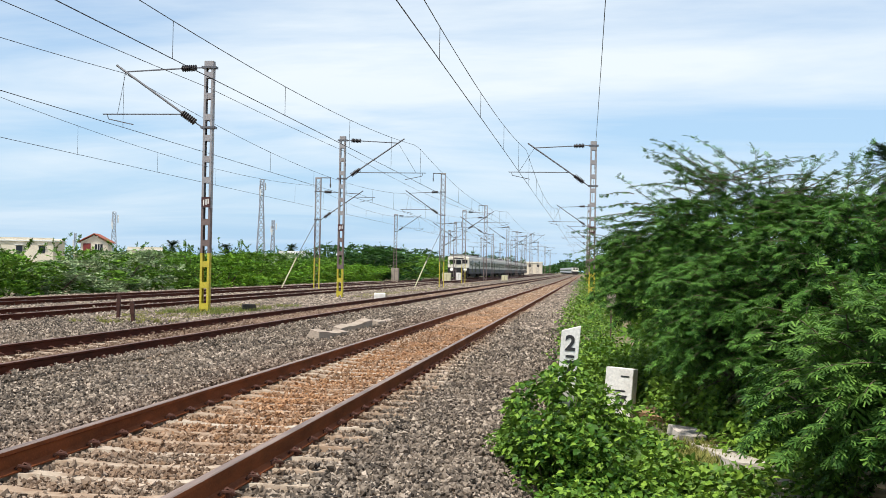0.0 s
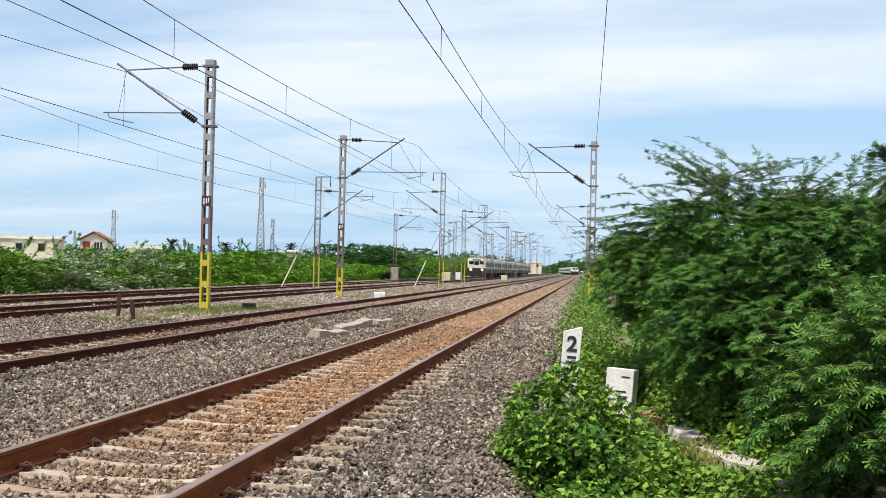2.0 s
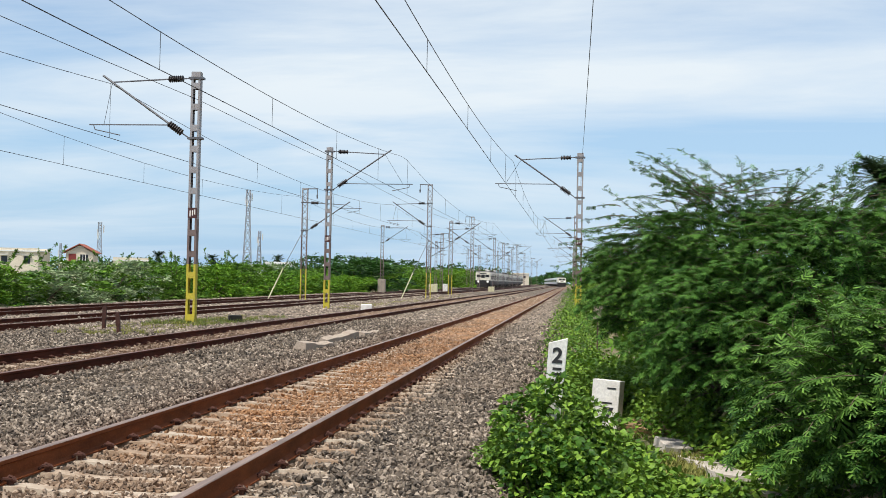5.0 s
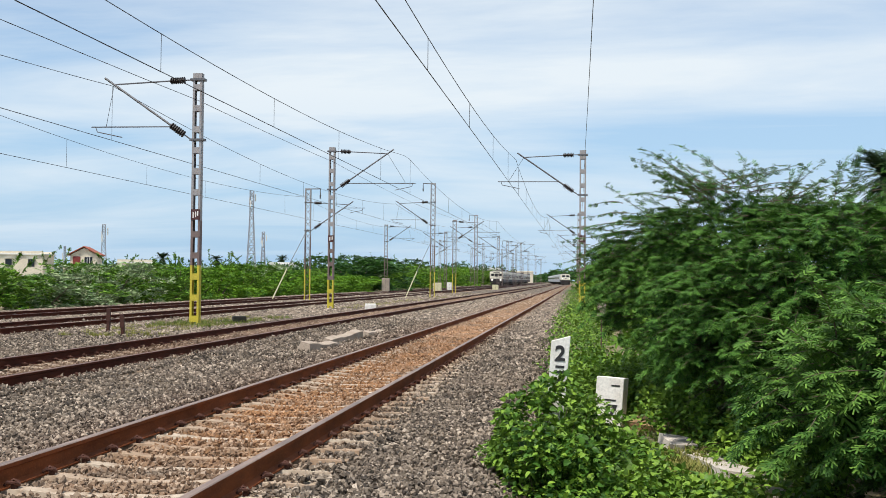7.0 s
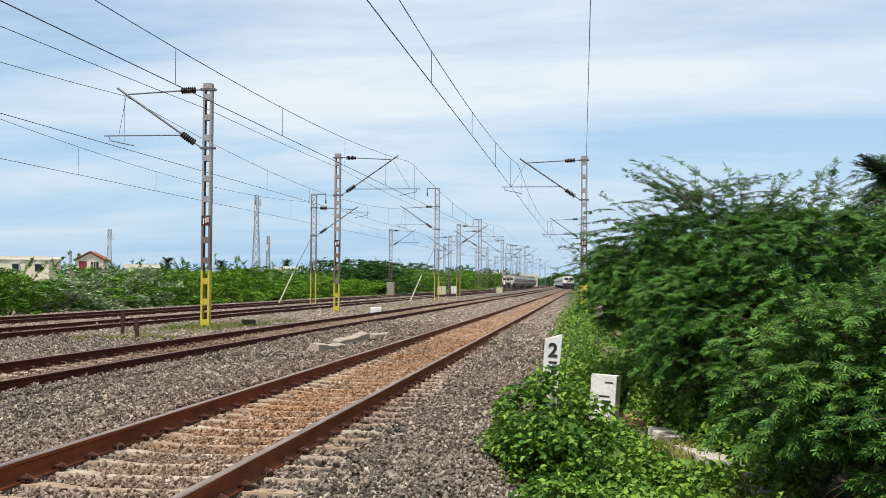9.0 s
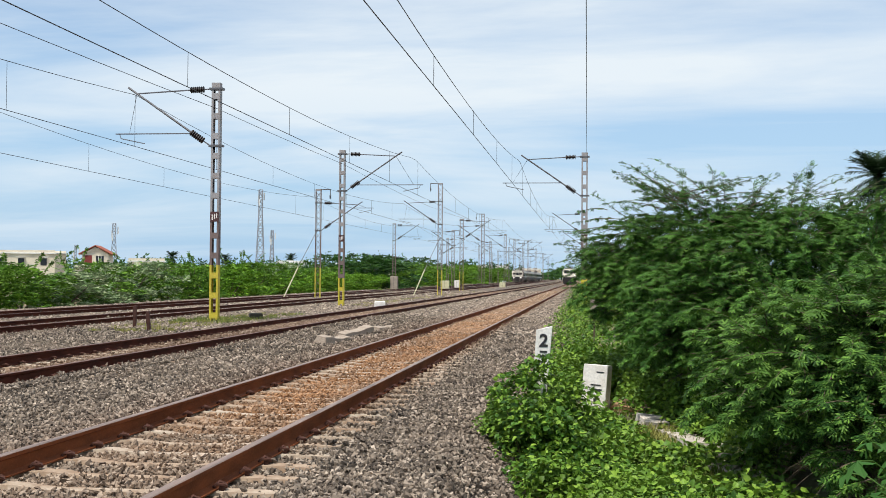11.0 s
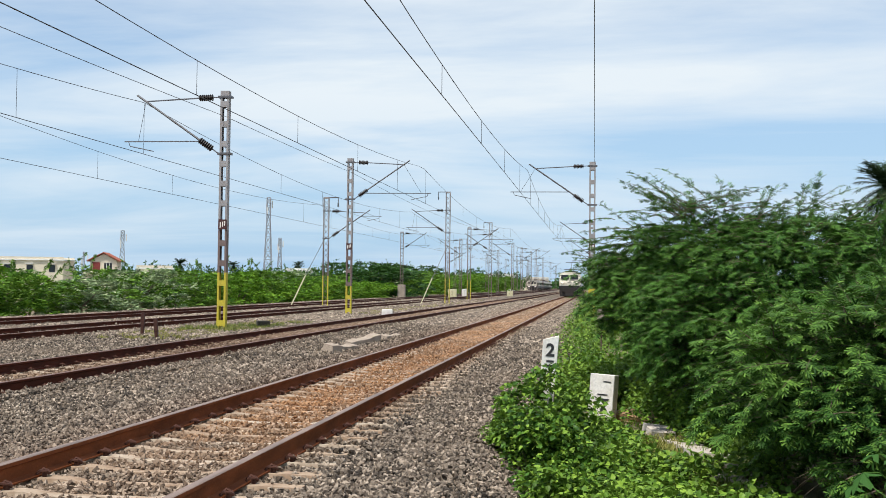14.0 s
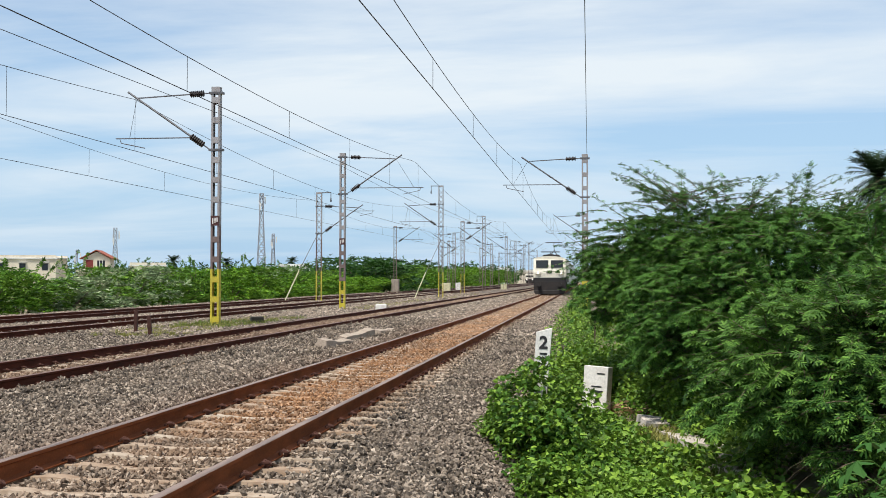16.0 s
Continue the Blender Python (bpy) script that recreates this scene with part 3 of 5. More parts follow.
for _x, _y, _h, _s, _hook in ((-12.7, 183, 7.5, -1, 0), (-12.7, 207, 7.4, 1, -1), (-18.5, 226, 7.4, -1, 0), (-12.8, 240, 7.5, -1, 0), (-12.8, 262, 8.4, 1, -1), (-18.5, 285, 7.5, 1, 0), (-12.8, 305, 7.6, -1, 0), (-18.6, 340, 7.8, -1, 1), (-12.8, 365, 7.6, 1, 0), (-24.5, 205, 7.4, 1, 0), (-24.5, 268, 7.4, 1, 0), (-24.5, 330, 7.6, 1, 1), (-18.6, 410, 7.6, 1, 0), (-12.8, 430, 7.8, -1, 0), (-25, 460, 8.0, 1, 0), (-30, 240, 7.2, 1, 0), (-30, 380, 7.5, 1, 0)):
    lattice_mast(_x + bend(_y), _y, _h + rise(_y), _s, 2.9, 5.85 + 0.6 * rise(_y), hook=_hook, yellow=0.6)
for _y in (116.0, 174.0, 232.0, 300.0):
    batten_mast(-0.2 + bend(_y), _y, 7.6 + rise(_y), -0.2, -1, 3.3, 5.75 + 0.6 * rise(_y), yellow=1.2)

overhead_line(-3.3, 5.75, [(0, 7.2), (57.6, 7.2), (116, 7.2), (174, 7.2), (232, 7.2), (300, 7.2)], "thin dark contact wire and messenger with droppers", 300, shift=2.5)
overhead_line(-8.9, 5.8, [(0, 7.33), (59.2, 7.52), (125, 7.2), (207, 7.2), (262, 7.3)], "thin dark contact wire and messenger over the second track", 262, shift=2.5)
overhead_line(-15.6, 5.98, [(-20, 7.7), (38, 7.72), (98, 7.4), (142, 7.2), (183, 7.2), (240, 7.2), (305, 7.2)], "thin dark contact wire and messenger over the dark railed track", 305, shift=0.0)
overhead_line(-21.3, 5.93, [(-22, 7.6), (35, 7.6), (88, 7.35), (145, 7.3), (205, 7.2), (268, 7.2)], "thin dark contact wire and messenger over the scrubside track", 268, shift=2.0)
for _x, _z, _p, _ys in ((-12.6, 7.2, "earth wire strung along the line of masts", (-20, 38, 58.9, 125, 207, 262)), (0.05, 7.60, "earth wire strung along masts beside the scrub", (-10, 58, 116, 174, 232))):
    _pts = []
    for _a, _b in zip(_ys, _ys[1:]):
        for _k in range(12):
            _u = _k / 12
            _y = _a + (_b - _a) * _u
            _pts.append((_x + bend(_y), _y, _z + rise(_y) - 1.1 * _u * (1 - _u) * ((_b - _a) / 58) ** 2))
    solid("earth_wire", polyline_tube(bmesh.new(), _pts, 0.0095, 5), M_WIRE, _p, "overhead wire", group="overhead wires above the tracks")


# ---- plants ----
def pinnate():
    """A feathery compound leaf, 1 long along x: narrow blunt fingers of fine leaflets on both sides of the stalk and one at the tip."""
    v, f = [], []
    for x, way, long in ((0.08, 58, 0.46), (0.10, -54, 0.48), (0.30, 44, 0.52), (0.32, -46, 0.50), (0.52, 26, 0.48), (0.54, -20, 0.50)):
        c, s = math.cos(radians(way)), math.sin(radians(way))
        n = len(v)
        for u, w, z in ((0.0, 0.045, 0.02), (1.0, 0.06, -0.14)):
            for e in (-1, 1):
                v.append((x + c * u * long - s * e * w, s * u * long + c * e * w, z * long - 0.06 * x))
        f.append((n, n + 2, n + 3, n + 1))
    return np.array(v, float), np.array(f)


def leaf4():
    """A broad heart-shaped leaf, folded along its midrib and bent down at the tip."""
    v = np.array([(0, 0, 0), (0.10, 0.34, 0.05), (0.55, 0.33, 0.05), (1, 0, -0.14), (0.5, 0, -0.02), (0.10, -0.34, 0.05), (0.55, -0.33, 0.05)], float)
    return v, np.array([(0, 4, 2, 1), (0, 5, 6, 4), (4, 6, 3, 2)])


def sprig():
    """Five leaves fanned from a point, for plants seen from afar."""
    v, f = [], []
    for k, (yaw, up) in enumerate(((0, 0.3), (70, 0.1), (-70, 0.15), (140, 0.35), (-145, 0.0))):
        c, s = math.cos(radians(yaw)), math.sin(radians(yaw))
        for x, y in ((0, 0), (0.5, 0.22), (1, 0), (0.5, -0.22)):
            v.append((c * x - s * y, s * x + c * y, up * x))
        f.append((4 * k, 4 * k + 3, 4 * k + 2, 4 * k + 1))
    return np.array(v, float), np.array(f)


def blade():
    v = np.array([(0, -0.03, 0), (0, 0.03, 0), (0.08, 0.018, 0.6), (0.08, -0.018, 0.6), (0.28, 0.002, 1), (0.28, -0.002, 1)], float)
    return v, np.array([(0, 1, 2, 3), (3, 2, 4, 5)])


PINNATE, LEAF, SPRIG, BLADE = pinnate(), leaf4(), sprig(), blade()
TWIG = (SPRIG[0][:12], SPRIG[1][:3])


def shell_points(rng, blobs, n, inner=0.55, low=-0.6):
    """Points in the outer shell of some ellipsoids, and the ways outward."""
    out, ways = [], []
    weights = np.array([b[3] * b[4] + b[4] * b[5] + b[3] * b[5] for b in blobs], float)
    pick = rng.choice(len(blobs), n * 3, p=weights / weights.sum())
    for k in pick:
        cx, cy, cz, rx, ry, rz = blobs[k]
        d = rng.normal(size=3)
        d /= np.linalg.norm(d)
        if d[2] < low:
            continue
        r = rng.uniform(inner, 1.0) ** 0.6
        p = np.array((cx, cy, cz)) + d * r * np.array((rx, ry, rz))
        if any(i != k and (((p - np.array(b[:3])) / np.array(b[3:])) ** 2).sum() < 0.45 for i, b in enumerate(blobs)):
            continue
        out.append(p)
        ways.append(d)
        if len(out) == n:
            break
    return np.array(out), np.array(ways)


def feathery_shrub(name, label, blobs, root, twigs, leaves, seed, size=(0.11, 0.18), length=(0.35, 0.95), whips=0, fill=0, floor_z=-0.5, sprays=(), material=None, clear=None):
    rng = np.random.default_rng(seed)
    t = thing(name, pose(*root), label, "shrub")
    off = np.array(root)
    starts, ways = shell_points(rng, blobs, twigs, 0.62)
    loose = []
    for (cx, cy, cz), (sx, sy, sz), aim, n in sprays:
        for _ in range(n):
            loose.append((np.array((cx, cy, cz)) + rng.normal(0, 1, 3) * (sx, sy, sz), np.array(aim) + rng.normal(0, 0.16, 3)))
    places, dirs, scales = [], [], []
    wood = bmesh.new()
    for i, (p, d) in enumerate([*zip(starts, ways), *loose]):
        if clear and p[0] < clear[0] and p[2] < clear[1] and p[1] < clear[2]:
            continue
        long = rng.uniform(*length)
        airy = i < whips or i >= len(starts)
        way = d * (1.0, 1.0, 0.30) + rng.normal(0, 0.35, 3) * (1, 1, 0.35) + (0, 0, 0.16)
        if i < whips:
            way = np.array((rng.normal(0.1, 0.9), rng.normal(0, 0.5), 0.10 + rng.random() * 0.25))
            j = rng.integers(len(blobs))
            b = blobs[j]
            p = np.array((b[0] + rng.uniform(-0.8, 0.8) * b[3], b[1] + rng.uniform(-0.6, 0.3) * b[4], b[2]))
            u = 1 - ((p[0] - b[0]) / b[3]) ** 2 - ((p[1] - b[1]) / b[4]) ** 2
            p[2] += b[5] * math.sqrt(max(u, 0.05)) - 0.15
            long *= 0.7
        if i >= len(starts):
            way, long = d.copy(), rng.uniform(0.55, 1.05)
        way /= np.linalg.norm(way)
        pts = [p]
        n = 7
        for k in range(n):
            way = way + np.array((0, 0, -0.13 if i < len(starts) else -0.05)) + rng.normal(0, 0.08, 3)
            way /= np.linalg.norm(way)
            pts.append(pts[-1] + way * long / n)
        pts = np.array(pts)
        pts[:, 2] = np.maximum(pts[:, 2], floor_z)
        polyline_tube(wood, pts - off, [0.007 - 0.0008 * k for k in range(len(pts))], 3)
        count = max(6, int(leaves * long / 0.7))
        u = rng.uniform(0.5, n, count) if not airy else rng.uniform(0.6, n, int(count * 0.8))
        scales.append(np.full(len(u), 0.68 if airy else 1.0))
        a = np.floor(u).astype(int).clip(0, n - 1)
        w = pts[a + 1] - pts[a]
        places.append(pts[a] + w * (u - a)[:, None])
        w /= np.linalg.norm(w, axis=1, keepdims=True)
        side = rng.normal(0, 1, (len(u), 3))
        side[:, 2] = side[:, 2] * 0.28 - 0.12
        dirs.append(w * 0.6 + side * 0.75)
        if i % 22 == 0:
            base = off + np.array((rng.normal(0, 0.15), rng.normal(0, 0.15), 0))
            mid = (base * 0.45 + p * 0.55) + np.array((0, 0, 0.35)) + rng.normal(0, 0.12, 3)
            limb = polyline_tube(bmesh.new(), [base - off, (base * 0.75 + mid * 0.25) + (0, 0, 0.1) - off, mid - off, mid * 0.5 + p * 0.5 - d * 0.25 - off], [0.04, 0.028, 0.018, 0.008], 5)
            part("limb", limb, M_BARK, t)
    if fill:
        inner, _ = shell_points(rng, [(b[0], b[1], b[2], b[3] * 0.8, b[4] * 0.8, b[5] * 0.8) for b in blobs], fill, 0.1, -1)
        places.append(inner)
        dirs.append(rng.normal(size=(len(inner), 3)))
        scales.append(np.full(len(inner), 2.0))
    places, dirs = np.concatenate(places), np.concatenate(dirs)
    places[:, 2] = np.maximum(places[:, 2], floor_z)
    scales = np.concatenate(scales)
    if clear:
        keep = ~((places[:, 0] < clear[0] + 0.1) & (places[:, 2] < clear[1] - 0.1) & (places[:, 1] < clear[2]))
        places, dirs, scales = places[keep], dirs[keep], scales[keep]
    me = scatter("foliage", *PINNATE, places - off, frames_along(dirs, rng, 0.3), rng.uniform(*size, len(places)) * scales)
    tagged(part("twig_wood", wood, M_BARK, t), kind="stuff")
    f = mesh_part("foliage", me, material or M_LEAF_FEATHER, t)
    return t


def leaf_mound(name, label, patches, count, size, material, seed, form=None, lift=0.0, category="shrub", depth=0.5):
    """Leaves over low mounds: patches of (x, y, base z, rx, ry, height)."""
    rng = np.random.default_rng(seed)
    weights = np.array([p[3] * p[4] + p[5] * (p[3] + p[4]) * 0.5 for p in patches])
    k = rng.choice(len(patches), count, p=weights / weights.sum())
    P = np.array(patches)[k]
    # every mound is broken into small tufts with hollows between them
    per = 42
    seat = rng.integers(0, per, count)
    tuft = np.random.default_rng(seed + 5).random((len(patches), per, 4))[k, seat]
    r0, a0 = np.sqrt(tuft[:, 0]), tuft[:, 1] * 2 * math.pi
    spread = 0.13 + 0.17 * tuft[:, 3]
    way = rng.normal(size=(count, 3))
    way /= np.linalg.norm(way, axis=1, keepdims=True)
    way[:, 2] = np.abs(way[:, 2]) * 1.1 - 0.25
    wide = np.minimum(P[:, 3], P[:, 4])
    h = P[:, 5] * np.sqrt(np.maximum(0.03, 1 - r0 ** 2.2)) * (0.55 + 0.5 * tuft[:, 2])
    reach = spread * (0.55 + 0.45 * rng.random(count)) * np.clip(wide * 2.6, 0.45, 6.0)
    pos = np.stack([P[:, 0] + r0 * np.cos(a0) * P[:, 3] + way[:, 0] * reach, P[:, 1] + r0 * np.sin(a0) * P[:, 4] + way[:, 1] * reach, P[:, 2] + h + way[:, 2] * np.minimum(reach, P[:, 5] * 0.5)], 1)
    under = rng.random(count) < 0.22
    pos[:, 2] = np.where(under, P[:, 2] + (pos[:, 2] - P[:, 2]) * rng.random(count) * depth, pos[:, 2]) + lift
    pos[:, 2] = np.maximum(pos[:, 2], P[:, 2] + 0.02)
    dirs = way * (1, 1, 0.4) + rng.normal(0, 0.4, (count, 3)) + (0, 0, -0.25)
    off = np.array(patches[0][:3])
    t = thing(name, pose(*off), label, category)
    me = scatter("foliage", *(form or LEAF), pos - off, frames_along(dirs, rng, 0.5), rng.uniform(*size, count))
    mesh_part("foliage", me, material, t)
    wood = bmesh.new()
    for _ in range(70):
        i = rng.integers(count)
        b = np.array((P[i, 0] + rng.normal(0, 0.1), P[i, 1] + rng.normal(0, 0.1), P[i, 2] - 0.1))
        polyline_tube(wood, [b - off, (b * 0.5 + pos[i] * 0.5) + (0, 0, 0.05) - off, pos[i] - off], [0.008, 0.006, 0.003], 3)
    tagged(part("stem_wood", wood, M_BARK, t), kind="stuff")
    return t


def tufts(name, label, areas, count, height, material, seed):
    """Grass blades over flat areas (x0, x1, y0, y1, z): one object."""
    rng = np.random.default_rng(seed)
    k = rng.integers(0, len(areas), count)
    A = np.array(areas)[k]
    clump = np.random.default_rng(seed + 1).random((len(areas), 60, 2))
    c = clump[k, rng.integers(0, 60, count)]
    pos = np.stack([A[:, 0] + (A[:, 1] - A[:, 0]) * c[:, 0], A[:, 2] + (A[:, 3] - A[:, 2]) * c[:, 1], A[:, 4]], 1)
    pos[:, :2] += rng.normal(0, 0.09, (count, 2))
    a = rng.uniform(0, 2 * math.pi, count)
    lean = rng.uniform(0.0, 0.6, count)
    turns = np.zeros((count, 3, 3))
    turns[:, :, 0] = np.stack([np.cos(a), np.sin(a), 0 * a], 1)
    turns[:, :, 1] = np.stack([-np.sin(a), np.cos(a), 0 * a], 1)
    turns[:, :, 2] = np.stack([np.cos(a) * lean, np.sin(a) * lean, 0 * a + 1], 1)
    h = rng.uniform(*height, count)
    me = scatter(name, *BLADE, pos, turns, np.stack([h, np.full(count, 0.35), h], 1))
    me.materials.append(material)
    return tagged(new(name, me), label, "grass", kind="stuff")


feathery_shrub("thorn_bush", "tall sprawling thorn bush with feathery dark green leaves",
               [(1.02, 18.4, 1.50, 0.74, 1.0, 1.05), (1.6, 17.5, 1.75, 0.75, 0.9, 1.0), (2.05, 16.9, 1.35, 1.0, 1.4, 1.38), (2.85, 16.0, 1.25, 1.2, 1.6, 1.42), (3.9, 15.6, 1.1, 1.3, 1.6, 1.26), (5.1, 15.4, 1.0, 1.3, 1.5, 1.22), (1.8, 15.6, 1.05, 0.75, 0.8, 0.68), (1.95, 16.4, 0.45, 0.5, 0.6, 0.5), (2.5, 15.2, 0.35, 0.8, 0.7, 0.6), (2.6, 14.9, 0.9, 0.9, 0.9, 0.9), (3.8, 14.0, 0.6, 1.1, 1.2, 1.25), (0.85, 19.4, 1.75, 0.45, 0.7, 0.55), (1.7, 17.6, 0.9, 0.7, 0.9, 0.7)],
               (2.2, 16.8, -0.48), 2500, 42, 11, size=(0.075, 0.125), length=(0.3, 0.8), whips=50, fill=3000, clear=(1.45, 0.42, 19.0),
               sprays=(((0.42, 19.2, 2.0), (0.14, 0.3, 0.22), (-1.0, -0.1, 0.10), 24), ((0.75, 18.2, 2.5), (0.22, 0.3, 0.12), (-0.95, 0.0, 0.22), 10), ((1.5, 17.0, 2.76), (0.22, 0.3, 0.08), (-1.0, 0.0, 0.66), 24), ((1.7, 16.4, 2.8), (0.4, 0.3, 0.08), (0.8, 0.0, 0.28), 10), ((2.9, 16.2, 2.62), (0.5, 0.4, 0.08), (0.8, 0.0, 0.40), 14), ((4.0, 15.9, 2.5), (0.4, 0.4, 0.08), (0.7, 0.0, 0.40), 10)))
feathery_shrub("thorn_bush", "low drooping thorn bush with bright feathery green leaves",
               [(2.0, 11.0, 0.62, 0.50, 0.7, 0.60), (2.6, 10.8, 0.60, 0.70, 0.8, 0.84), (3.35, 10.6, 0.55, 0.9, 0.9, 1.08), (4.4, 10.8, 0.6, 1.0, 1.0, 1.25), (2.9, 9.7, 0.15, 0.6, 0.5, 0.62), (3.6, 12.0, 0.6, 1.2, 0.9, 1.1), (2.6, 12.2, 0.6, 0.75, 0.8, 0.75)], (3.0, 10.9, -0.48), 1150, 40, 12, size=(0.085, 0.145), length=(0.3, 0.75), whips=12, fill=1500, clear=(2.0, 0.12, 99), material=M_LEAF_YOUNG)
leaf_mound("climbing_vine", "bright green leafy vine smothering a post beside the ballast",
           [(-0.46, 11.5, -0.45, 0.28, 0.38, 1.20), (-0.74, 11.5, -0.42, 0.22, 0.42, 0.92), (-0.08, 11.6, -0.45, 0.28, 0.42, 0.95), (-0.35, 10.9, -0.45, 0.40, 0.42, 0.80), (0.15, 11.0, -0.45, 0.34, 0.45, 0.36), (-0.98, 12.0, -0.4, 0.14, 0.4, 0.50), (-0.22, 10.1, -0.45, 0.36, 0.5, 0.34), (0.25, 10.2, -0.46, 0.45, 0.5, 0.24), (0.5, 9.6, -0.46, 0.55, 0.5, 0.20)], 21000, (0.034, 0.074), M_LEAF_VINE, 21, depth=0.75)
leaf_mound("creeper", "low green creeper spread over the embankment slope",
           [(0.45, 14.4, -0.5, 0.35, 1.2, 0.2), (1.0, 16.9, -0.5, 0.38, 0.6, 0.72), (1.95, 15.0, -0.5, 0.42, 0.8, 0.70), (1.5, 16.0, -0.5, 0.4, 0.7, 0.62), (1.35, 19.0, -0.5, 0.6, 1.2, 0.85), (0.75, 20.4, -0.5, 0.5, 1.2, 0.8), (-0.05, 20.2, -0.45, 0.5, 1.6, 0.6), (1.75, 15.6, -0.5, 0.5, 1.4, 0.40), (0.45, 12.2, -0.48, 0.40, 0.9, 0.30), (1.0, 12.0, -0.5, 0.5, 0.8, 0.26), (0.2, 15.3, -0.45, 0.25, 1.2, 0.20), (1.9, 12.6, -0.5, 0.4, 1.0, 0.35), (0.6, 10.2, -0.48, 0.6, 0.9, 0.24), (1.4, 10.0, -0.5, 0.6, 0.9, 0.24), (-0.42, 16.8, -0.42, 0.26, 1.2, 0.62), (0.3, 20.6, -0.5, 0.6, 0.7, 0.8), (0.15, 23.6, -0.5, 0.5, 0.9, 0.75), (0.85, 18.9, -0.5, 0.40, 0.6, 0.5), (0.25, 19.3, -0.5, 0.45, 0.9, 0.7)], 34000, (0.045, 0.09), M_LEAF_VINE, 22, depth=0.75)
leaf_mound("trackside_scrub", "low yellow-green scrub along the ballast edge",
           [(-0.35, 24.0, -0.45, 0.6, 2.2, 0.62), (-0.3, 29.0, -0.45, 0.7, 2.6, 0.7), (-0.2, 35.0, -0.45, 0.8, 3.2, 0.8), (-0.1, 43.0, -0.45, 0.9, 4.5, 0.95), (0.3, 55.0, -0.45, 1.2, 6.0, 1.1), (0.6, 72.0, -0.45, 1.6, 9.0, 1.5)], 24000, (0.04, 0.09), M_LEAF_VINE, 23)
for _i, (_x, _y, _s, _h) in enumerate(((2.7, 24, 2.4, 2.4), (3.1, 31, 2.8, 2.8), (3.4, 40, 3.2, 3.0), (4.4, 52, 4.0, 3.4), (4.4, 68, 4.0, 3.4), (4.4, 86, 4.2, 3.8), (4.2, 108, 4.5, 4.0), (3.8, 135, 4.8, 4.2), (3.4, 170, 5.5, 4.5))):
    leaf_mound("scrub_bush", "dense dark green scrub behind the trackside thorn bush", [(_x, _y, -0.5, _s * 0.7, _s, _h), (_x - _s * 0.2, _y - _s * 0.4, -0.5, _s * 0.4, _s * 0.5, _h * 0.75)], 2600, (0.12 + _y * 0.0012, 0.22 + _y * 0.002), M_LEAF_HEDGE, 40 + _i, TWIG)
tufts("grass", "short green grass on the embankment", [(-0.5, 1.6, 10.8, 14.0, -0.46), (0.3, 2.2, 12.0, 19.0, -0.5), (-0.75, 0.0, 13.0, 30.0, -0.4)], 7000, (0.05, 0.15), M_LEAF_GRASS, 31)
tufts("grass", "yellowed grass beside the broken slab", [(0.65, 1.2, 12.6, 15.2, -0.48)], 2600, (0.06, 0.17), M_LEAF_DRY, 37)
tufts("grass", "thin yellow-green grass between the tracks", [(-14.0, -11.4, 30.0, 40.0, -0.03), (-13.4, -11.6, 36.0, 46.0, -0.03), (-13.0, -11.5, 60.0, 90.0, -0.03), (-12.9, -10.9, 90.0, 130.0, -0.03)], 15000, (0.05, 0.17), M_LEAF_DRY, 33)
tufts("grass", "green weeds round the mast foot", [(-13.6, -11.6, 35.5, 40.5, 0.0), (-12.0, -11.2, 36.0, 46.0, -0.03)], 2300, (0.06, 0.22), M_LEAF_GRASS, 35)


def hedge_form(seed, n, squash):
    """A ragged crown of many sprigs, about 1 high and 1.1 across."""
    rng = np.random.default_rng(seed)
    blobs = [(rng.normal(0, 0.29), rng.normal(0, 0.29), rng.uniform(0.12, 0.80), *(rng.uniform(0.10, 0.19, 2)), rng.uniform(0.07, 0.13) * squash) for _ in range(34)]
    p, w = shell_points(rng, blobs, n, 0.7, -0.25)
    tips = np.random.default_rng(seed + 7).random(len(p)) < 0.06
    p = p + w * np.where(tips, 0.07, 0.0)[:, None] * (1, 1, 1.2)
    p[:, 2] = np.maximum(p[:, 2], 0.0)
    return scatter("crown", *TWIG, p, frames_along(w + rng.normal(0, 0.5, p.shape), rng, 0.5), rng.uniform(0.03, 0.068, len(p)))


FORMS = [hedge_form(61 + i, 1800, s) for i, s in enumerate((1.0, 1.1, 0.9, 1.2))]


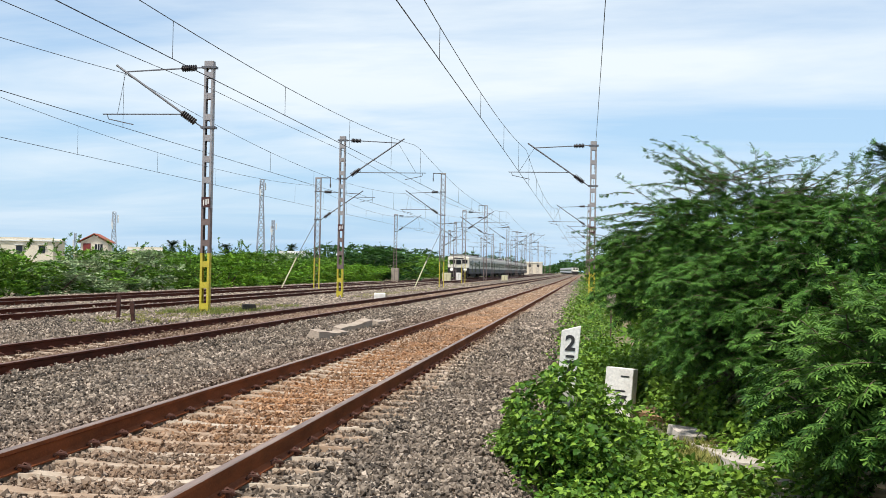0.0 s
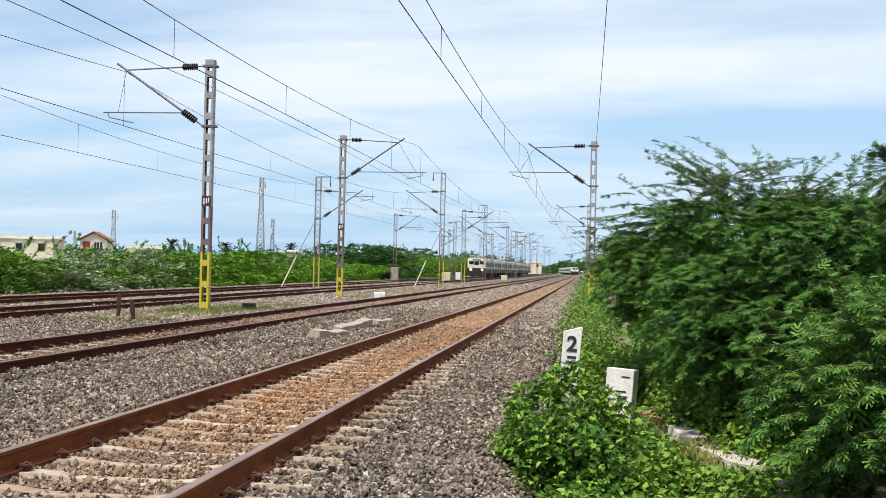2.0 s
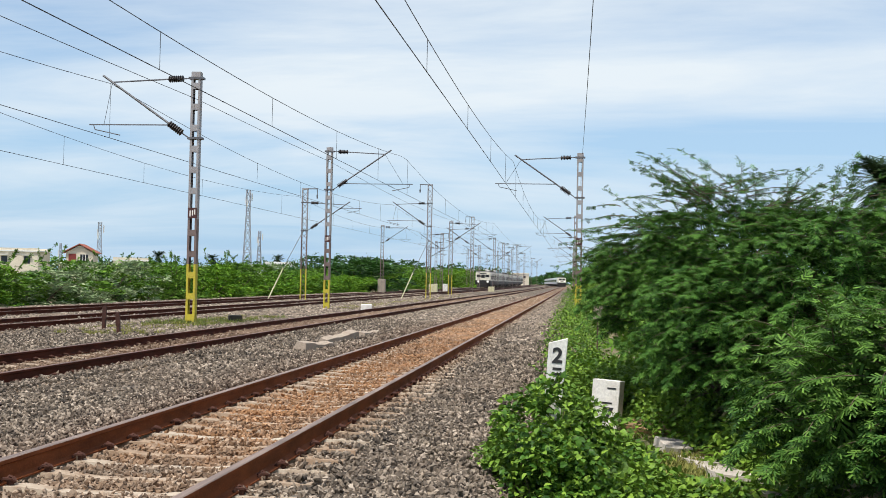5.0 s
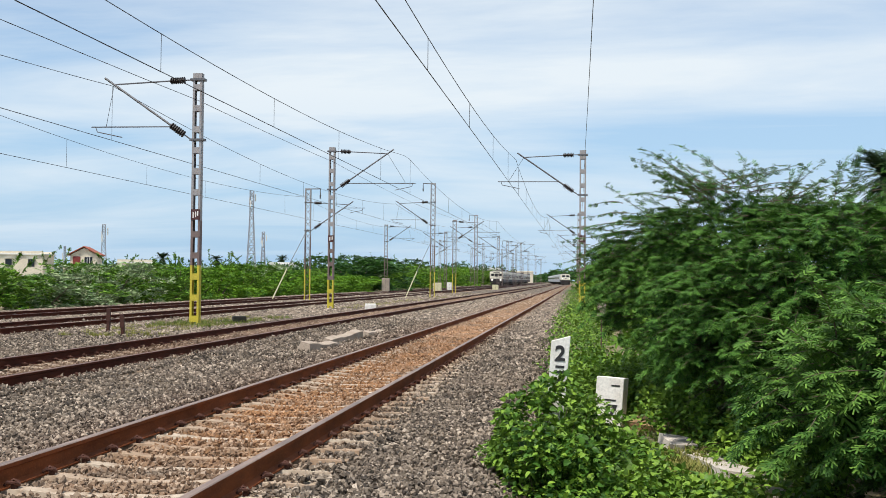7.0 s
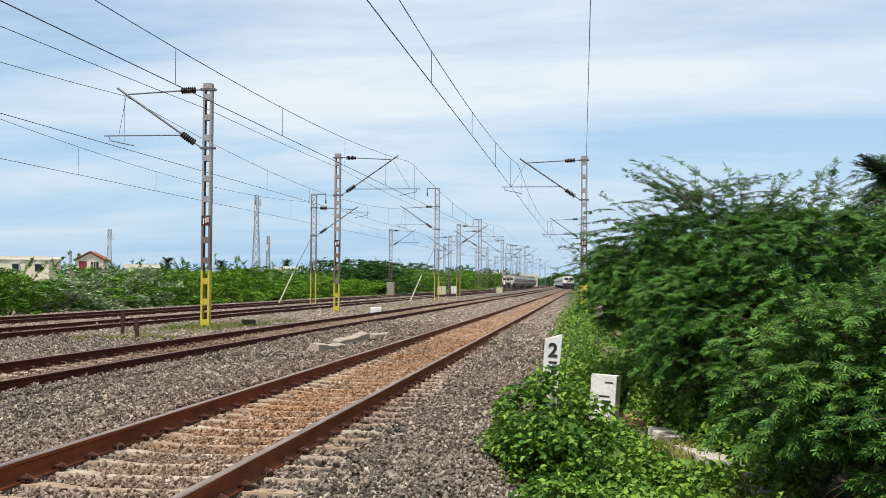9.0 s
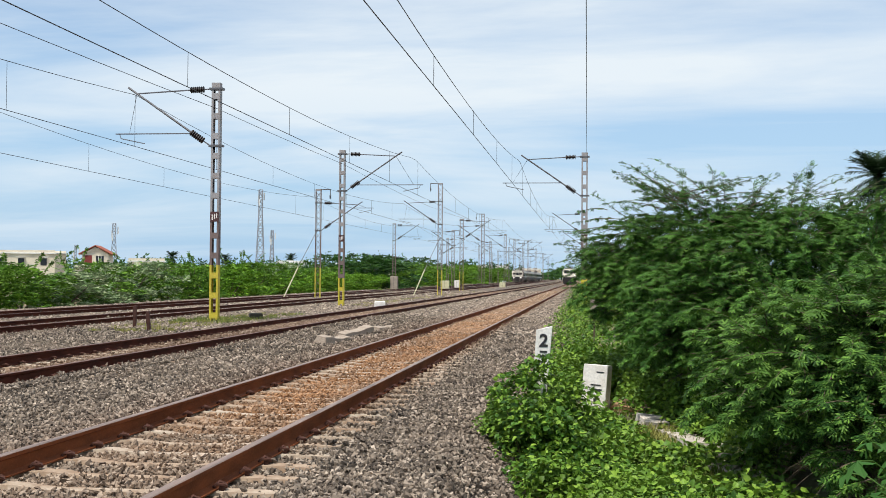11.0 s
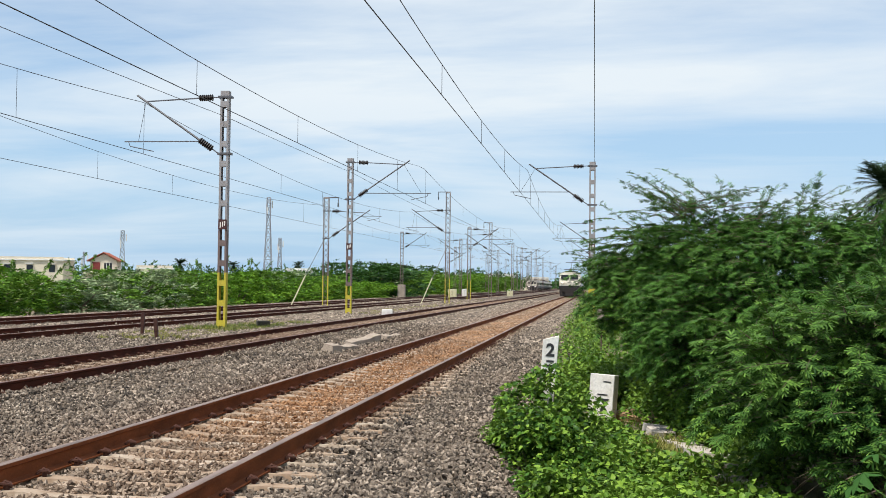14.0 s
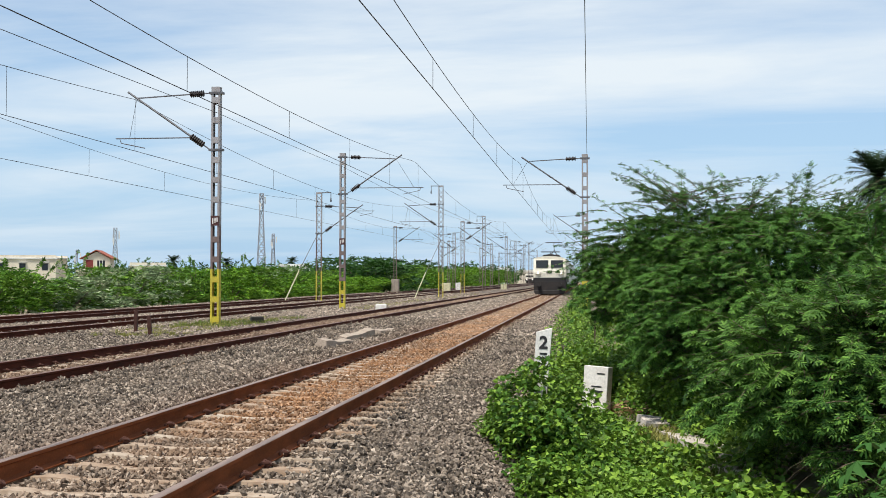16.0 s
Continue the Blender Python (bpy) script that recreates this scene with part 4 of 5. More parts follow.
def scrub(x, y, w, h, i, material, label, name="scrub_bush"):
    h += max(0.0, 0.0055 * y - 0.08)
    t = thing(name, pose(x, y, -0.62, 0, 0, (i * 77) % 360), label, "bush", "scrub beside the railway")
    me = FORMS[i % len(FORMS)].copy()
    me.materials.clear()
    c = mesh_part("crown", me, material, t)
    c.scale = (w, w, h)
    for k in range(4):
        a = k * 1.6 + i
        bm = polyline_tube(bmesh.new(), [(0, 0, 0), (0.12 * w * math.cos(a), 0.12 * w * math.sin(a), h * 0.3), (0.28 * w * math.cos(a), 0.28 * w * math.sin(a), h * 0.62)], [0.09, 0.06, 0.02], 5)
        part("branch", bm, M_BARK, t)
    if material is M_LEAF_HEDGE and y < 200:
        rng = np.random.default_rng(700 + i)
        for k in range(5):
            p = np.array((rng.normal(0, 0.22) * w, rng.normal(0, 0.22) * w, h * rng.uniform(0.6, 0.8)))
            way = np.array((rng.normal(0, 0.45), rng.normal(0, 0.45), 1.0))
            pts = [p]
            for _ in range(7):
                way = way + rng.normal(0, 0.14, 3) + (0, 0, -0.06)
                way /= np.linalg.norm(way)
                pts.append(pts[-1] + way * h * 0.085)
            pts = np.array(pts)
            shoot = part("shoot", polyline_tube(bmesh.new(), pts, [0.02 - 0.002 * q for q in range(8)], 3), M_BARK, t)
            at = rng.uniform(1.5, 7, 26)
            a = np.floor(at).astype(int).clip(0, 6)
            spots = pts[a] + (pts[a + 1] - pts[a]) * (at - a)[:, None]
            mesh_part("leaves", scatter("leaves", *TWIG, spots, random_turns(rng, 26), rng.uniform(0.10, 0.2, 26)), material, shoot)
    return t


_rng = random.Random(9)
_kinds = ((M_LEAF_HEDGE, "ragged green scrub bush beside the far track"), (M_LEAF_PALE, "pale grey-green flowering scrub bush beside the far track"), (M_LEAF_BRIGHT, "bright green leafy bush beside the far track"))
_i = 0
for _y in np.arange(34, 150, 4.2):
    _u = (_y - 34) / 116
    _k = 1 if (52 < _y < 72 and _i % 2 == 0) else (2 if _y > 84 and _i % 3 else (0 if _i % 4 else 2))
    scrub(-27.9 - _rng.uniform(0, 1.4), _y + _rng.uniform(-1, 1), _rng.uniform(4.4, 6.2), _rng.uniform(1.4, 2.7) + 0.5 * (64 < _y < 76) + 0.5 * (88 < _y < 104), _i, *_kinds[_k])
    _i += 1
for _y in np.arange(46, 300, 14.0):
    scrub(-33.5 - _rng.uniform(0, 3), _y + _rng.uniform(-2, 2), _rng.uniform(6, 9), _rng.uniform(2.3, 3.2) + 0.004 * _y, _i, *_kinds[_i % 3 if _i % 5 else 0])
    _i += 1
for _y in np.arange(176, 420, 17.0):
    scrub(-29.5 + bend(_y) - _rng.uniform(0, 2), _y, _rng.uniform(8, 11), _rng.uniform(3.2, 4.4), _i, *_kinds[0 if _i % 2 else 2])
    _i += 1
scrub(-28.2, 49.5, 4.6, 2.7, 1, *_kinds[0])
scrub(13.2, 55.5, 8.0, 5.9, 3, M_LEAF_DARK, "dark green tree crown behind the thorn bush", "round_tree")
scrub(17.5, 58.0, 8.0, 6.2, 1, M_LEAF_DARK, "dark green tree crown behind the thorn bush", "round_tree")
scrub(-28.6, 152.0, 11.5, 4.7, 2, M_LEAF_DARK, "dense dark green round tree beside the far track", "round_tree")
scrub(-30.2, 160.0, 12.0, 5.0, 3, M_LEAF_DARK, "dense dark green round tree beside the far track", "round_tree")

_g = np.random.default_rng(71)
_n = 20000
_y = _g.uniform(270, 640, _n)
_x = -34 - _g.random(_n) ** 1.3 * (_y * 0.62)
_z = -0.6 + (3.2 + 1.6 * np.sin(_x * 0.11 + _y * 0.07) + 0.8 * np.sin(_x * 0.31)) * _g.random(_n) ** 0.45 * (0.95 + _y / 800)
_me = scatter("far_woods", *TWIG, np.stack([_x, _y, _z], 1), random_turns(_g, _n), _g.uniform(0.5, 1.3, _n))
_me.materials.append(M_LEAF_DARK)
_n = 5000
_x, _y = _g.uniform(-60, 190, _n), _g.uniform(900, 1050, _n)
_x = _x - 12
_z = (8.5 + 3.0 * np.sin(_x * 0.06 + 0.8) + 1.2 * np.sin(_x * 0.23)) * _g.random(_n) ** 0.5
_hill = scatter("far_woods", *TWIG, np.stack([_x, _y, _z], 1), random_turns(_g, _n), _g.uniform(1.6, 3.4, _n))
_hill.materials.append(M_LEAF_DARK)
tagged(new("far_woods", _hill), "distant wooded rise at the end of the line", "trees", kind="stuff")
tagged(new("far_woods", _me), "distant band of dark green trees and scrub", "trees", kind="stuff")


def palm(x, y, z, trunk, size, seed, label, lean=0.0, rise=(-0.9, 1.8)):
    rng = np.random.default_rng(seed)
    t = thing("palm_tree", pose(x, y, z), label, "palm tree")
    pts = [(lean * (k / 6) ** 2, 0, trunk * k / 6) for k in range(7)]
    part("trunk", polyline_tube(bmesh.new(), pts, [0.2 - 0.012 * k for k in range(7)], 8), M_BARK, t)
    head = Vector(pts[-1])
    for k in range(46):
        a, up = k * 2.4, rng.uniform(*rise)
        way = np.array((math.cos(a), math.sin(a), up))
        way /= np.linalg.norm(way)
        p, spine = np.array(head), []
        for j in range(11):
            spine.append(p.copy())
            way = way + (0, 0, -0.055 - 0.05 * rng.random())
            way /= np.linalg.norm(way)
            p = p + way * size / 10
        v, f = [], []
        for j in range(1, 11):
            d = spine[j] - spine[j - 1]
            d /= np.linalg.norm(d)
            side = np.cross(d, (0, 0, 1))
            side /= np.linalg.norm(side) + 1e-6
            for s in (-1, 1):
                for sub in (0, 0.33, 0.67):
                    q = spine[j - 1] + (spine[j] - spine[j - 1]) * sub
                    L = size * 0.26 * math.sin(0.25 + 2.6 * j / 11)
                    tip = q + side * s * L + d * L * 0.9 + np.array((0, 0, -0.25 * L)) + rng.normal(0, 0.05, 3)
                    n = len(v)
                    v += [q, q + d * 0.09 * size / 3, tip, tip - d * 0.02]
                    f.append((n, n + 1, n + 2, n + 3) if s > 0 else (n + 3, n + 2, n + 1, n))
            n = len(v)
            v += [spine[j - 1] + side * 0.03, spine[j] + side * 0.02, spine[j] - side * 0.02, spine[j - 1] - side * 0.03]
            f.append((n, n + 1, n + 2, n + 3))
        mesh_part("frond", mesh_of("frond", np.array(v), np.array(f)), M_PALM, t)
    return t


palm(14.7, 60.3, -0.5, 7.35, 1.75, 5, "dark coconut palm rising behind the thorn bush", rise=(-0.7, 2.6))
for _k, (_x, _y, _h) in enumerate(((-133, 360, 6.0), (-112, 430, 7.0), (-76, 460, 6.5), (-128, 400, 6.4))):
    palm(_x, _y, -0.6, _h + 2.2, 2.6, 81 + _k, "far palm tree above the scrub")


# ---- things beside the tracks ----
M_ROCK_DARK = worn("dark_stone", (0.055, 0.047, 0.034), (0.03, 0.03, 0.02), 0.9, 0.0, 5, 30, 0.5)
def digit(text, size, parent, m, name="number"):
    cu = bpy.data.curves.new(name, "FONT")
    cu.body, cu.size, cu.extrude, cu.offset = text, size, 0.002, 0.006 * size / 0.2
    cu.align_x, cu.align_y = "CENTER", "CENTER"
    tmp = new(name, cu)
    bpy.context.view_layer.update()
    me = bpy.data.meshes.new_from_object(tmp.evaluated_get(bpy.context.evaluated_depsgraph_get()))
    bpy.data.objects.remove(tmp)
    me.materials.clear()
    ob = mesh_part(name, me, M_BLACK, parent, "black painted number %s" % text)
    ob.matrix_local = m
    return ob


def marker_post():
    t = thing("marker_post", pose(-0.46, 11.96, -0.52, 0, 3.5, 4.0), "white painted slanted-top marker post with black 2 over 7", "marker post")
    bm = bmesh.new()
    out = [(-0.085, 0.0), (0.05, 0.0), (0.085, 1.60), (-0.085, 1.545)]
    fr = [bm.verts.new((x, -0.02, z)) for x, z in out]
    bk = [bm.verts.new((x, 0.02, z)) for x, z in out]
    bm.faces.new(fr)
    bm.faces.new(bk[::-1])
    for i in range(4):
        bm.faces.new((fr[i], bk[i], bk[(i + 1) % 4], fr[(i + 1) % 4]))
    bmesh.ops.bevel(bm, geom=list(bm.edges), offset=0.004, segments=1, affect="EDGES")
    part("post", bm, M_WHITE, t)
    digit("2", 0.19, t, pose(0.0, -0.023, 1.43, 90, 0, 0))
    part("underline", cube(-0.035, 0.045, -0.024, -0.0205, 1.305, 1.327), M_BLACK, t)
    digit("7", 0.17, t, pose(0.005, -0.023, 1.21, 90, 0, 0))


def marker_stone():
    t = thing("marker_stone", pose(0.22, 17.55, -0.49, -4, 3, -14), "whitewashed concrete marker block with a black 7", "marker stone")
    bm = cube(-0.19, 0.19, -0.16, 0.16, -0.1, 0.74, bevel=0.008)
    part("block", bm, M_WHITE, t)
    digit("7", 0.27, t, pose(0.05, -0.166, 0.26, 90, 0, 0))
    for x0, x1, z in ((-0.06, 0.10, 0.42), (0.02, 0.14, 0.62)):
        part("painted_bar", cube(x0, x1, -0.166, -0.1615, z, z + 0.02), M_BLACK, t)


marker_post()
marker_stone()

for _x, _y, _h, _r in ((-13.15, 32.2, 0.74, 2), (-12.35, 31.3, 0.6, -3)):
    _bm = cube(-0.042, 0.042, -0.07, 0.07, -0.3, _h, bevel=0.008)
    box(_bm, -0.055, 0.055, -0.08, -0.065, _h - 0.35, _h - 0.04)
    solid("iron_post", _bm, M_RUSTPOST, "short rusted iron post between the tracks", "post", pose(_x, _y, -0.05, 0, _r, 8), "pair of iron posts")

M_TAN = worn("tan_concrete", (0.43, 0.345, 0.265), (0.29, 0.22, 0.16), 0.9, 0.0, 2.5, 25, 0.4)
# three spare sleepers lying end to end
for _x, _y, _z, _a, _b in ((-5.85, 26.6, 0.02, 88, 3), (-6.0, 29.8, 0.05, 85, -2), (-5.85, 33.4, -0.02, 89, 1.5)):
    _s = solid("spare_sleeper", sleeper_bm(), M_TAN, "weathered tan concrete sleeper lying loose on the ballast", "sleeper", pose(_x, _y, _z + 0.13, 14, _b, _a), "spare sleepers in a line")
    _s.scale = (1.0, 1.3, 1.15)

_bm = cube(-0.28, 0.28, -0.22, 0.22, -0.1, 0.34, bevel=0.03)
solid("white_block", _bm, M_WHITE, "small whitewashed concrete block between the tracks", "marker stone", pose(-10.45, 58.0, 0.0, 0, 0, 10))
_bm = cube(-0.22, 0.22, -0.2, 0.2, -0.1, 0.27, bevel=0.03)
solid("stone_block", _bm, M_ROCK_DARK, "low dark weathered stone block in the grass", "block", pose(-11.6, 39.5, 0.0, 0, 0, 25))
for _x, _y, _w, _h, _mat, _l in ((-23.4, 140.0, 0.9, 1.7, M_CONCRETE, "grey trackside equipment cabinet on a plinth"), (-18.3, 150.0, 1.1, 1.2, M_LEAF_PALE_PAINT, "pale yellow trackside equipment box"), (-18.5, 166.0, 0.7, 1.2, M_WHITE, "white trackside equipment box"), (-12.6, 176.0, 0.9, 0.9, M_LEAF_PALE_PAINT, "pale yellow trackside equipment box")):
    _t = thing("equipment_box", pose(_x + bend(_y), _y, -0.05), _l, "equipment box")
    part("cabinet", cube(-_w / 2, _w / 2, -0.35, 0.35, 0.15, _h, bevel=0.03), _mat, _t)
    part("plinth", cube(-_w / 2 - 0.06, _w / 2 + 0.06, -0.42, 0.42, -0.3, 0.15), M_CONCRETE, _t)
    part("door_seam", cube(-0.012, 0.012, -0.357, -0.351, 0.25, _h - 0.1), M_BLACK, _t)


def rock(x, y, z, s, seed, label, mat, flat=0.6):
    rng = random.Random(seed)
    bm = bmesh.new()
    bmesh.ops.create_icosphere(bm, subdivisions=2, radius=1.0)
    for v in bm.verts:
        n = noise.noise(v.co * 1.3 + Vector((seed, 0, 0))) * 0.45 + noise.noise(v.co * 3.1 + Vector((0, seed, 0))) * 0.15
        v.co = Vector((v.co.x * s[0], v.co.y * s[1], v.co.z * s[2])) * (1 + n)
    bmesh.ops.bisect_plane(bm, geom=bm.verts[:] + bm.edges[:] + bm.faces[:], plane_co=(0, 0, s[2] * 0.55), plane_no=(0.15, -0.1, 1), clear_outer=True)
    bmesh.ops.holes_fill(bm, edges=[e for e in bm.edges if e.is_boundary])
    solid("rock", bm, mat, label, "rock", pose(x, y, z, 0, 0, rng.uniform(0, 360)), "rubble beside the track")


for _k, (_x, _y, _z, _s) in enumerate(((1.62, 12.65, -0.42, (0.26, 0.26, 0.13)), (1.58, 12.1, -0.44, (0.18, 0.18, 0.12)), (1.22, 12.9, -0.45, (0.12, 0.12, 0.09)), (-0.70, 10.3, -0.36, (0.16, 0.11, 0.24)), (0.62, 15.3, -0.45, (0.12, 0.1, 0.09)))):
    rock(_x, _y, _z, _s, 3 + _k, "pale broken concrete rubble half hidden in creeper", M_ROCK)
M_EARTH = worn("bare_earth", (0.36, 0.225, 0.12), (0.20, 0.13, 0.075), 0.95, 0.0, 4, 30, 0.6)
rock(0.82, 17.9, -0.5, (0.42, 0.5, 0.26), 31, "brown bare earth mound beside the marker block", M_EARTH)
rock(1.42, 15.75, -0.5, (0.26, 0.62, 0.17), 33, "reddish bare earth behind the broken slab", M_EARTH)


M_SLAB = worn("pale_concrete", (0.56, 0.50, 0.43), (0.34, 0.28, 0.22), 0.9, 0.0, 6, 30, 0.5)


def rubble_piece(x, y, z, long, wide, turn, tilt, seed):
    """A piece of a broken slab of cast concrete with uneven ends."""
    rng = random.Random(seed)
    bm = bmesh.new()
    n = 6
    low, high = [], []
    for k in range(n + 1):
        v = -long / 2 + long * k / n
        for s in (-1, 1):
            e = rng.uniform(-0.05, 0.05) if k in (0, n) else 0.0
            w = s * wide / 2 + rng.uniform(-0.025, 0.025)
            high.append(bm.verts.new((w, v + e, 0.06 + rng.uniform(-0.006, 0.006))))
            low.append(bm.verts.new((w + s * 0.01, v + e * 0.6, -0.14)))
    for k in range(n):
        a = 2 * k
        bm.faces.new((high[a], high[a + 1], high[a + 3], high[a + 2]))
        bm.faces.new((high[a], high[a + 2], low[a + 2], low[a]))
        bm.faces.new((high[a + 1], low[a + 1], low[a + 3], high[a + 3]))
    bm.faces.new((high[0], low[0], low[1], high[1]))
    bm.faces.new((high[-2], high[-1], low[-1], low[-2]))
    bmesh.ops.recalc_face_normals(bm, faces=bm.faces[:])
    solid("concrete_block", bm, M_SLAB, "pale broken piece of concrete lying in the creeper", "block", pose(x, y, z, tilt, 5, turn), "rubble beside the track")


rubble_piece(1.0, 15.75, -0.40, 0.5, 0.34, 14, 7, 4)
rubble_piece(1.33, 14.3, -0.44, 1.9, 0.44, 10, -2, 5)
rubble_piece(1.62, 12.1, -0.46, 0.7, 0.5, 18, 4, 6)



def broad_weed(x, y, z, seed):
    """A weed with large lobed leaves on long stalks."""
    rng = random.Random(seed)
    t = thing("broad_leaved_weed", pose(x, y, z), "tall weed with large dark green lobed leaves", "plant")
    part("stalk", polyline_tube(bmesh.new(), [(0, 0, 0), (0.02, 0, 0.5), (-0.02, 0.02, 1.0)], [0.018, 0.014, 0.008], 6), M_BARK, t)
    for k in range(16):
        a, h = k * 2.4 + rng.uniform(-0.3, 0.3), 0.35 + 0.62 * k / 15
        reach = rng.uniform(0.16, 0.34)
        tip = Vector((math.cos(a) * reach, math.sin(a) * reach, h + 0.06))
        bm = polyline_tube(bmesh.new(), [(0, 0, h - 0.06), tip * 0.6 + Vector((0, 0, h * 0.4 + 0.02)), tip], 0.005, 4)
        part("leaf_stalk", bm, M_LEAF_VINE, t)
        bm = bmesh.new()
        n, size = 22, rng.uniform(0.09, 0.145)
        mid = bm.verts.new((0, 0, 0.0))
        rim = []
        for i in range(n):
            b = 2 * math.pi * i / n
            r = size * (0.72 + 0.30 * math.cos(5 * b)) * (1.15 if abs(b - math.pi) > 0.5 else 0.45)
            rim.append(bm.verts.new((r * math.cos(b) + size * 0.3, r * math.sin(b), -0.45 * r * r / size)))
        for i in range(n):
            bm.faces.new((mid, rim[i], rim[(i + 1) % n]))
        ob = part("leaf", bm, M_LEAF_BROAD, t)
        ob.matrix_local = Matrix.Translation(tip) @ pose(0, 0, 0, rng.uniform(-15, 15), rng.uniform(5, 40), math.degrees(a))


broad_weed(2.12, 7.4, -0.5, 4)
broad_weed(2.5, 8.1, -0.46, 8)
_t = thing("small_board", pose(0.25, 25.0, -0.5), "small grey board on a stake in the scrub", "sign board")
part("board", cube(-0.09, 0.09, -0.012, 0.012, 1.36, 1.62, bevel=0.005), M_CONCRETE, _t)
part("stake", cube(-0.015, 0.015, 0.012, 0.035, -0.2, 1.5), M_BARK, _t)

# ---- buildings and towers beyond the scrub ----
M_CREAM = worn("cream_wall", (0.74, 0.66, 0.52), (0.60, 0.52, 0.42), 0.9, 0.0, 0.5, 6, 0)
M_PALEWALL = worn("pale_wall", (0.78, 0.78, 0.76), (0.62, 0.62, 0.58), 0.9, 0.0, 0.4, 6, 0)
M_TERRACOTTA = worn("terracotta_tile", (0.36, 0.10, 0.055), (0.25, 0.075, 0.05), 0.85, 0.0, 0.8, 8, 0.2)
M_DARKGLASS = Mat("dark_window_glass", 0.12).color((0.02, 0.022, 0.025)).m
M_REDPAINT = worn("red_shutter", (0.22, 0.03, 0.025), (0.14, 0.03, 0.03), 0.7, 0.0, 3, 20, 0)
# grey steel paled towards blue: distance haze is painted into the colour
M_TOWER = worn("hazed_tower_steel", (0.36, 0.38, 0.42), (0.27, 0.28, 0.31), 0.6, 0.3, 0.3, 3, 0)


def gabled_house():
    t = thing("house", pose(-100.9, 229.5, 0.0, 0, 0, 14), "pink two-storey house with a terracotta gable roof", "house")
    t.scale = (0.74, 0.74, 0.99)
    part("wall", cube(-3.6, 3.6, -4, 4, 0, 5.9), M_CREAM, t)
    for y in (-4.0, 3.8):
        bm = bmesh.new()
        a = [bm.verts.new(p) for p in ((-3.6, y, 5.9), (3.6, y, 5.9), (0, y, 7.35))]
        b = [bm.verts.new(v.co + Vector((0, 0.2, 0))) for v in a]
        bm.faces.new(a)
        bm.faces.new(b[::-1])
        for i in range(3):
            bm.faces.new((a[i], b[i], b[(i + 1) % 3], a[(i + 1) % 3]))
        bmesh.ops.recalc_face_normals(bm, faces=bm.faces)
        part("gable", bm, M_CREAM, t)
    for s in (-1, 1):
        bm = bmesh.new()
        a = [(0, -4.7, 7.55), (0, 4.7, 7.55), (s * 4.5, 4.7, 5.75), (s * 4.5, -4.7, 5.75)]
        lo = [bm.verts.new(p) for p in a]
        hi = [bm.verts.new((p[0], p[1], p[2] + 0.18)) for p in a]
        bm.faces.new(lo)
        bm.faces.new(hi[::-1])
        for i in range(4):
            bm.faces.new((lo[i], lo[(i + 1) % 4], hi[(i + 1) % 4], hi[i]))
        bmesh.ops.recalc_face_normals(bm, faces=bm.faces)
        part("roof", bm, M_TERRACOTTA, t)
    w = part("window", cube(0.2, 2.3, -4.12, -4.02, 3.7, 5.5), M_DARKGLASS, t)
    for x in (0.9, 1.6):
        part("mullion", cube(x - 0.06, x + 0.06, -4.17, -4.13, 3.7, 5.5), M_WHITE, w)
    part("shutter", cube(-2.9, -0.9, -4.12, -4.02, 3.6, 5.6), M_REDPAINT, t)
    part("parapet", cube(-5.2, 5.2, -5.6, -5.3, 2.9, 3.6), M_CREAM, t)
    part("terrace", cube(-5.2, 5.2, -5.3, -4.0, 0, 3.0), M_CREAM, t)


def flat_house(x, y, w, d, h, label, mat, turn=0):
    t = thing("house", pose(x, y, -0.6, 0, 0, turn), label, "house")
    h += 0.0055 * y if y < 300 else 0.8
    part("wall", cube(-w / 2, w / 2, -d / 2, d / 2, 0, h), mat, t)
    part("roof_slab", cube(-w / 2 - 0.3, w / 2 + 0.3, -d / 2 - 0.3, d / 2 + 0.3, h, h + 0.22), M_PALEWALL, t)
    for s in (-1, 1):
        part("parapet", cube(-w / 2, w / 2, s * d / 2 - 0.1, s * d / 2 + 0.1, h + 0.22, h + 0.7), mat, t)
    n = max(2, int(w / 4))
    for i in range(n):
        a = -w / 2 + w * (i + 0.5) / n
        win = part("window", cube(a - 0.6, a + 0.6, -d / 2 - 0.05, -d / 2 - 0.01, h - 2.3, h - 0.9), M_DARKGLASS, t)
        part("sunshade", cube(a - 0.8, a + 0.8, -d / 2 - 0.5, -d / 2 - 0.02, h - 0.75, h - 0.65), M_PALEWALL, win)


gabled_house()
flat_house(-110.5, 218.0, 13.0, 8.0, 5.0, "low cream flat-roofed house behind the scrub", M_CREAM, 10)
flat_house(-125.0, 225.0, 14.0, 8.0, 4.9, "low white flat-roofed house behind the scrub", M_PALEWALL, 10)
flat_house(-88.5, 225.0, 7.0, 6.0, 3.6, "small tan flat-roofed house behind the scrub", M_CREAM, 20)
flat_house(-93.0, 360.0, 9.0, 8.0, 5.6, "small white house far behind the scrub", M_PALEWALL, 5)
flat_house(-78.0, 380.0, 10.0, 8.0, 5.2, "small white house far behind the scrub", M_PALEWALL, 5)
flat_house(-62.0, 520.0, 14.0, 10.0, 6.0, "pale station building far along the line", M_PALEWALL, 0)


flat_house(-50.0, 600.0, 18.0, 10.0, 7.0, "pale long station building far along the line", M_PALEWALL, 0)
flat_house(-33.0, 660.0, 14.0, 8.0, 6.0, "cream building far along the line", M_CREAM, 0)


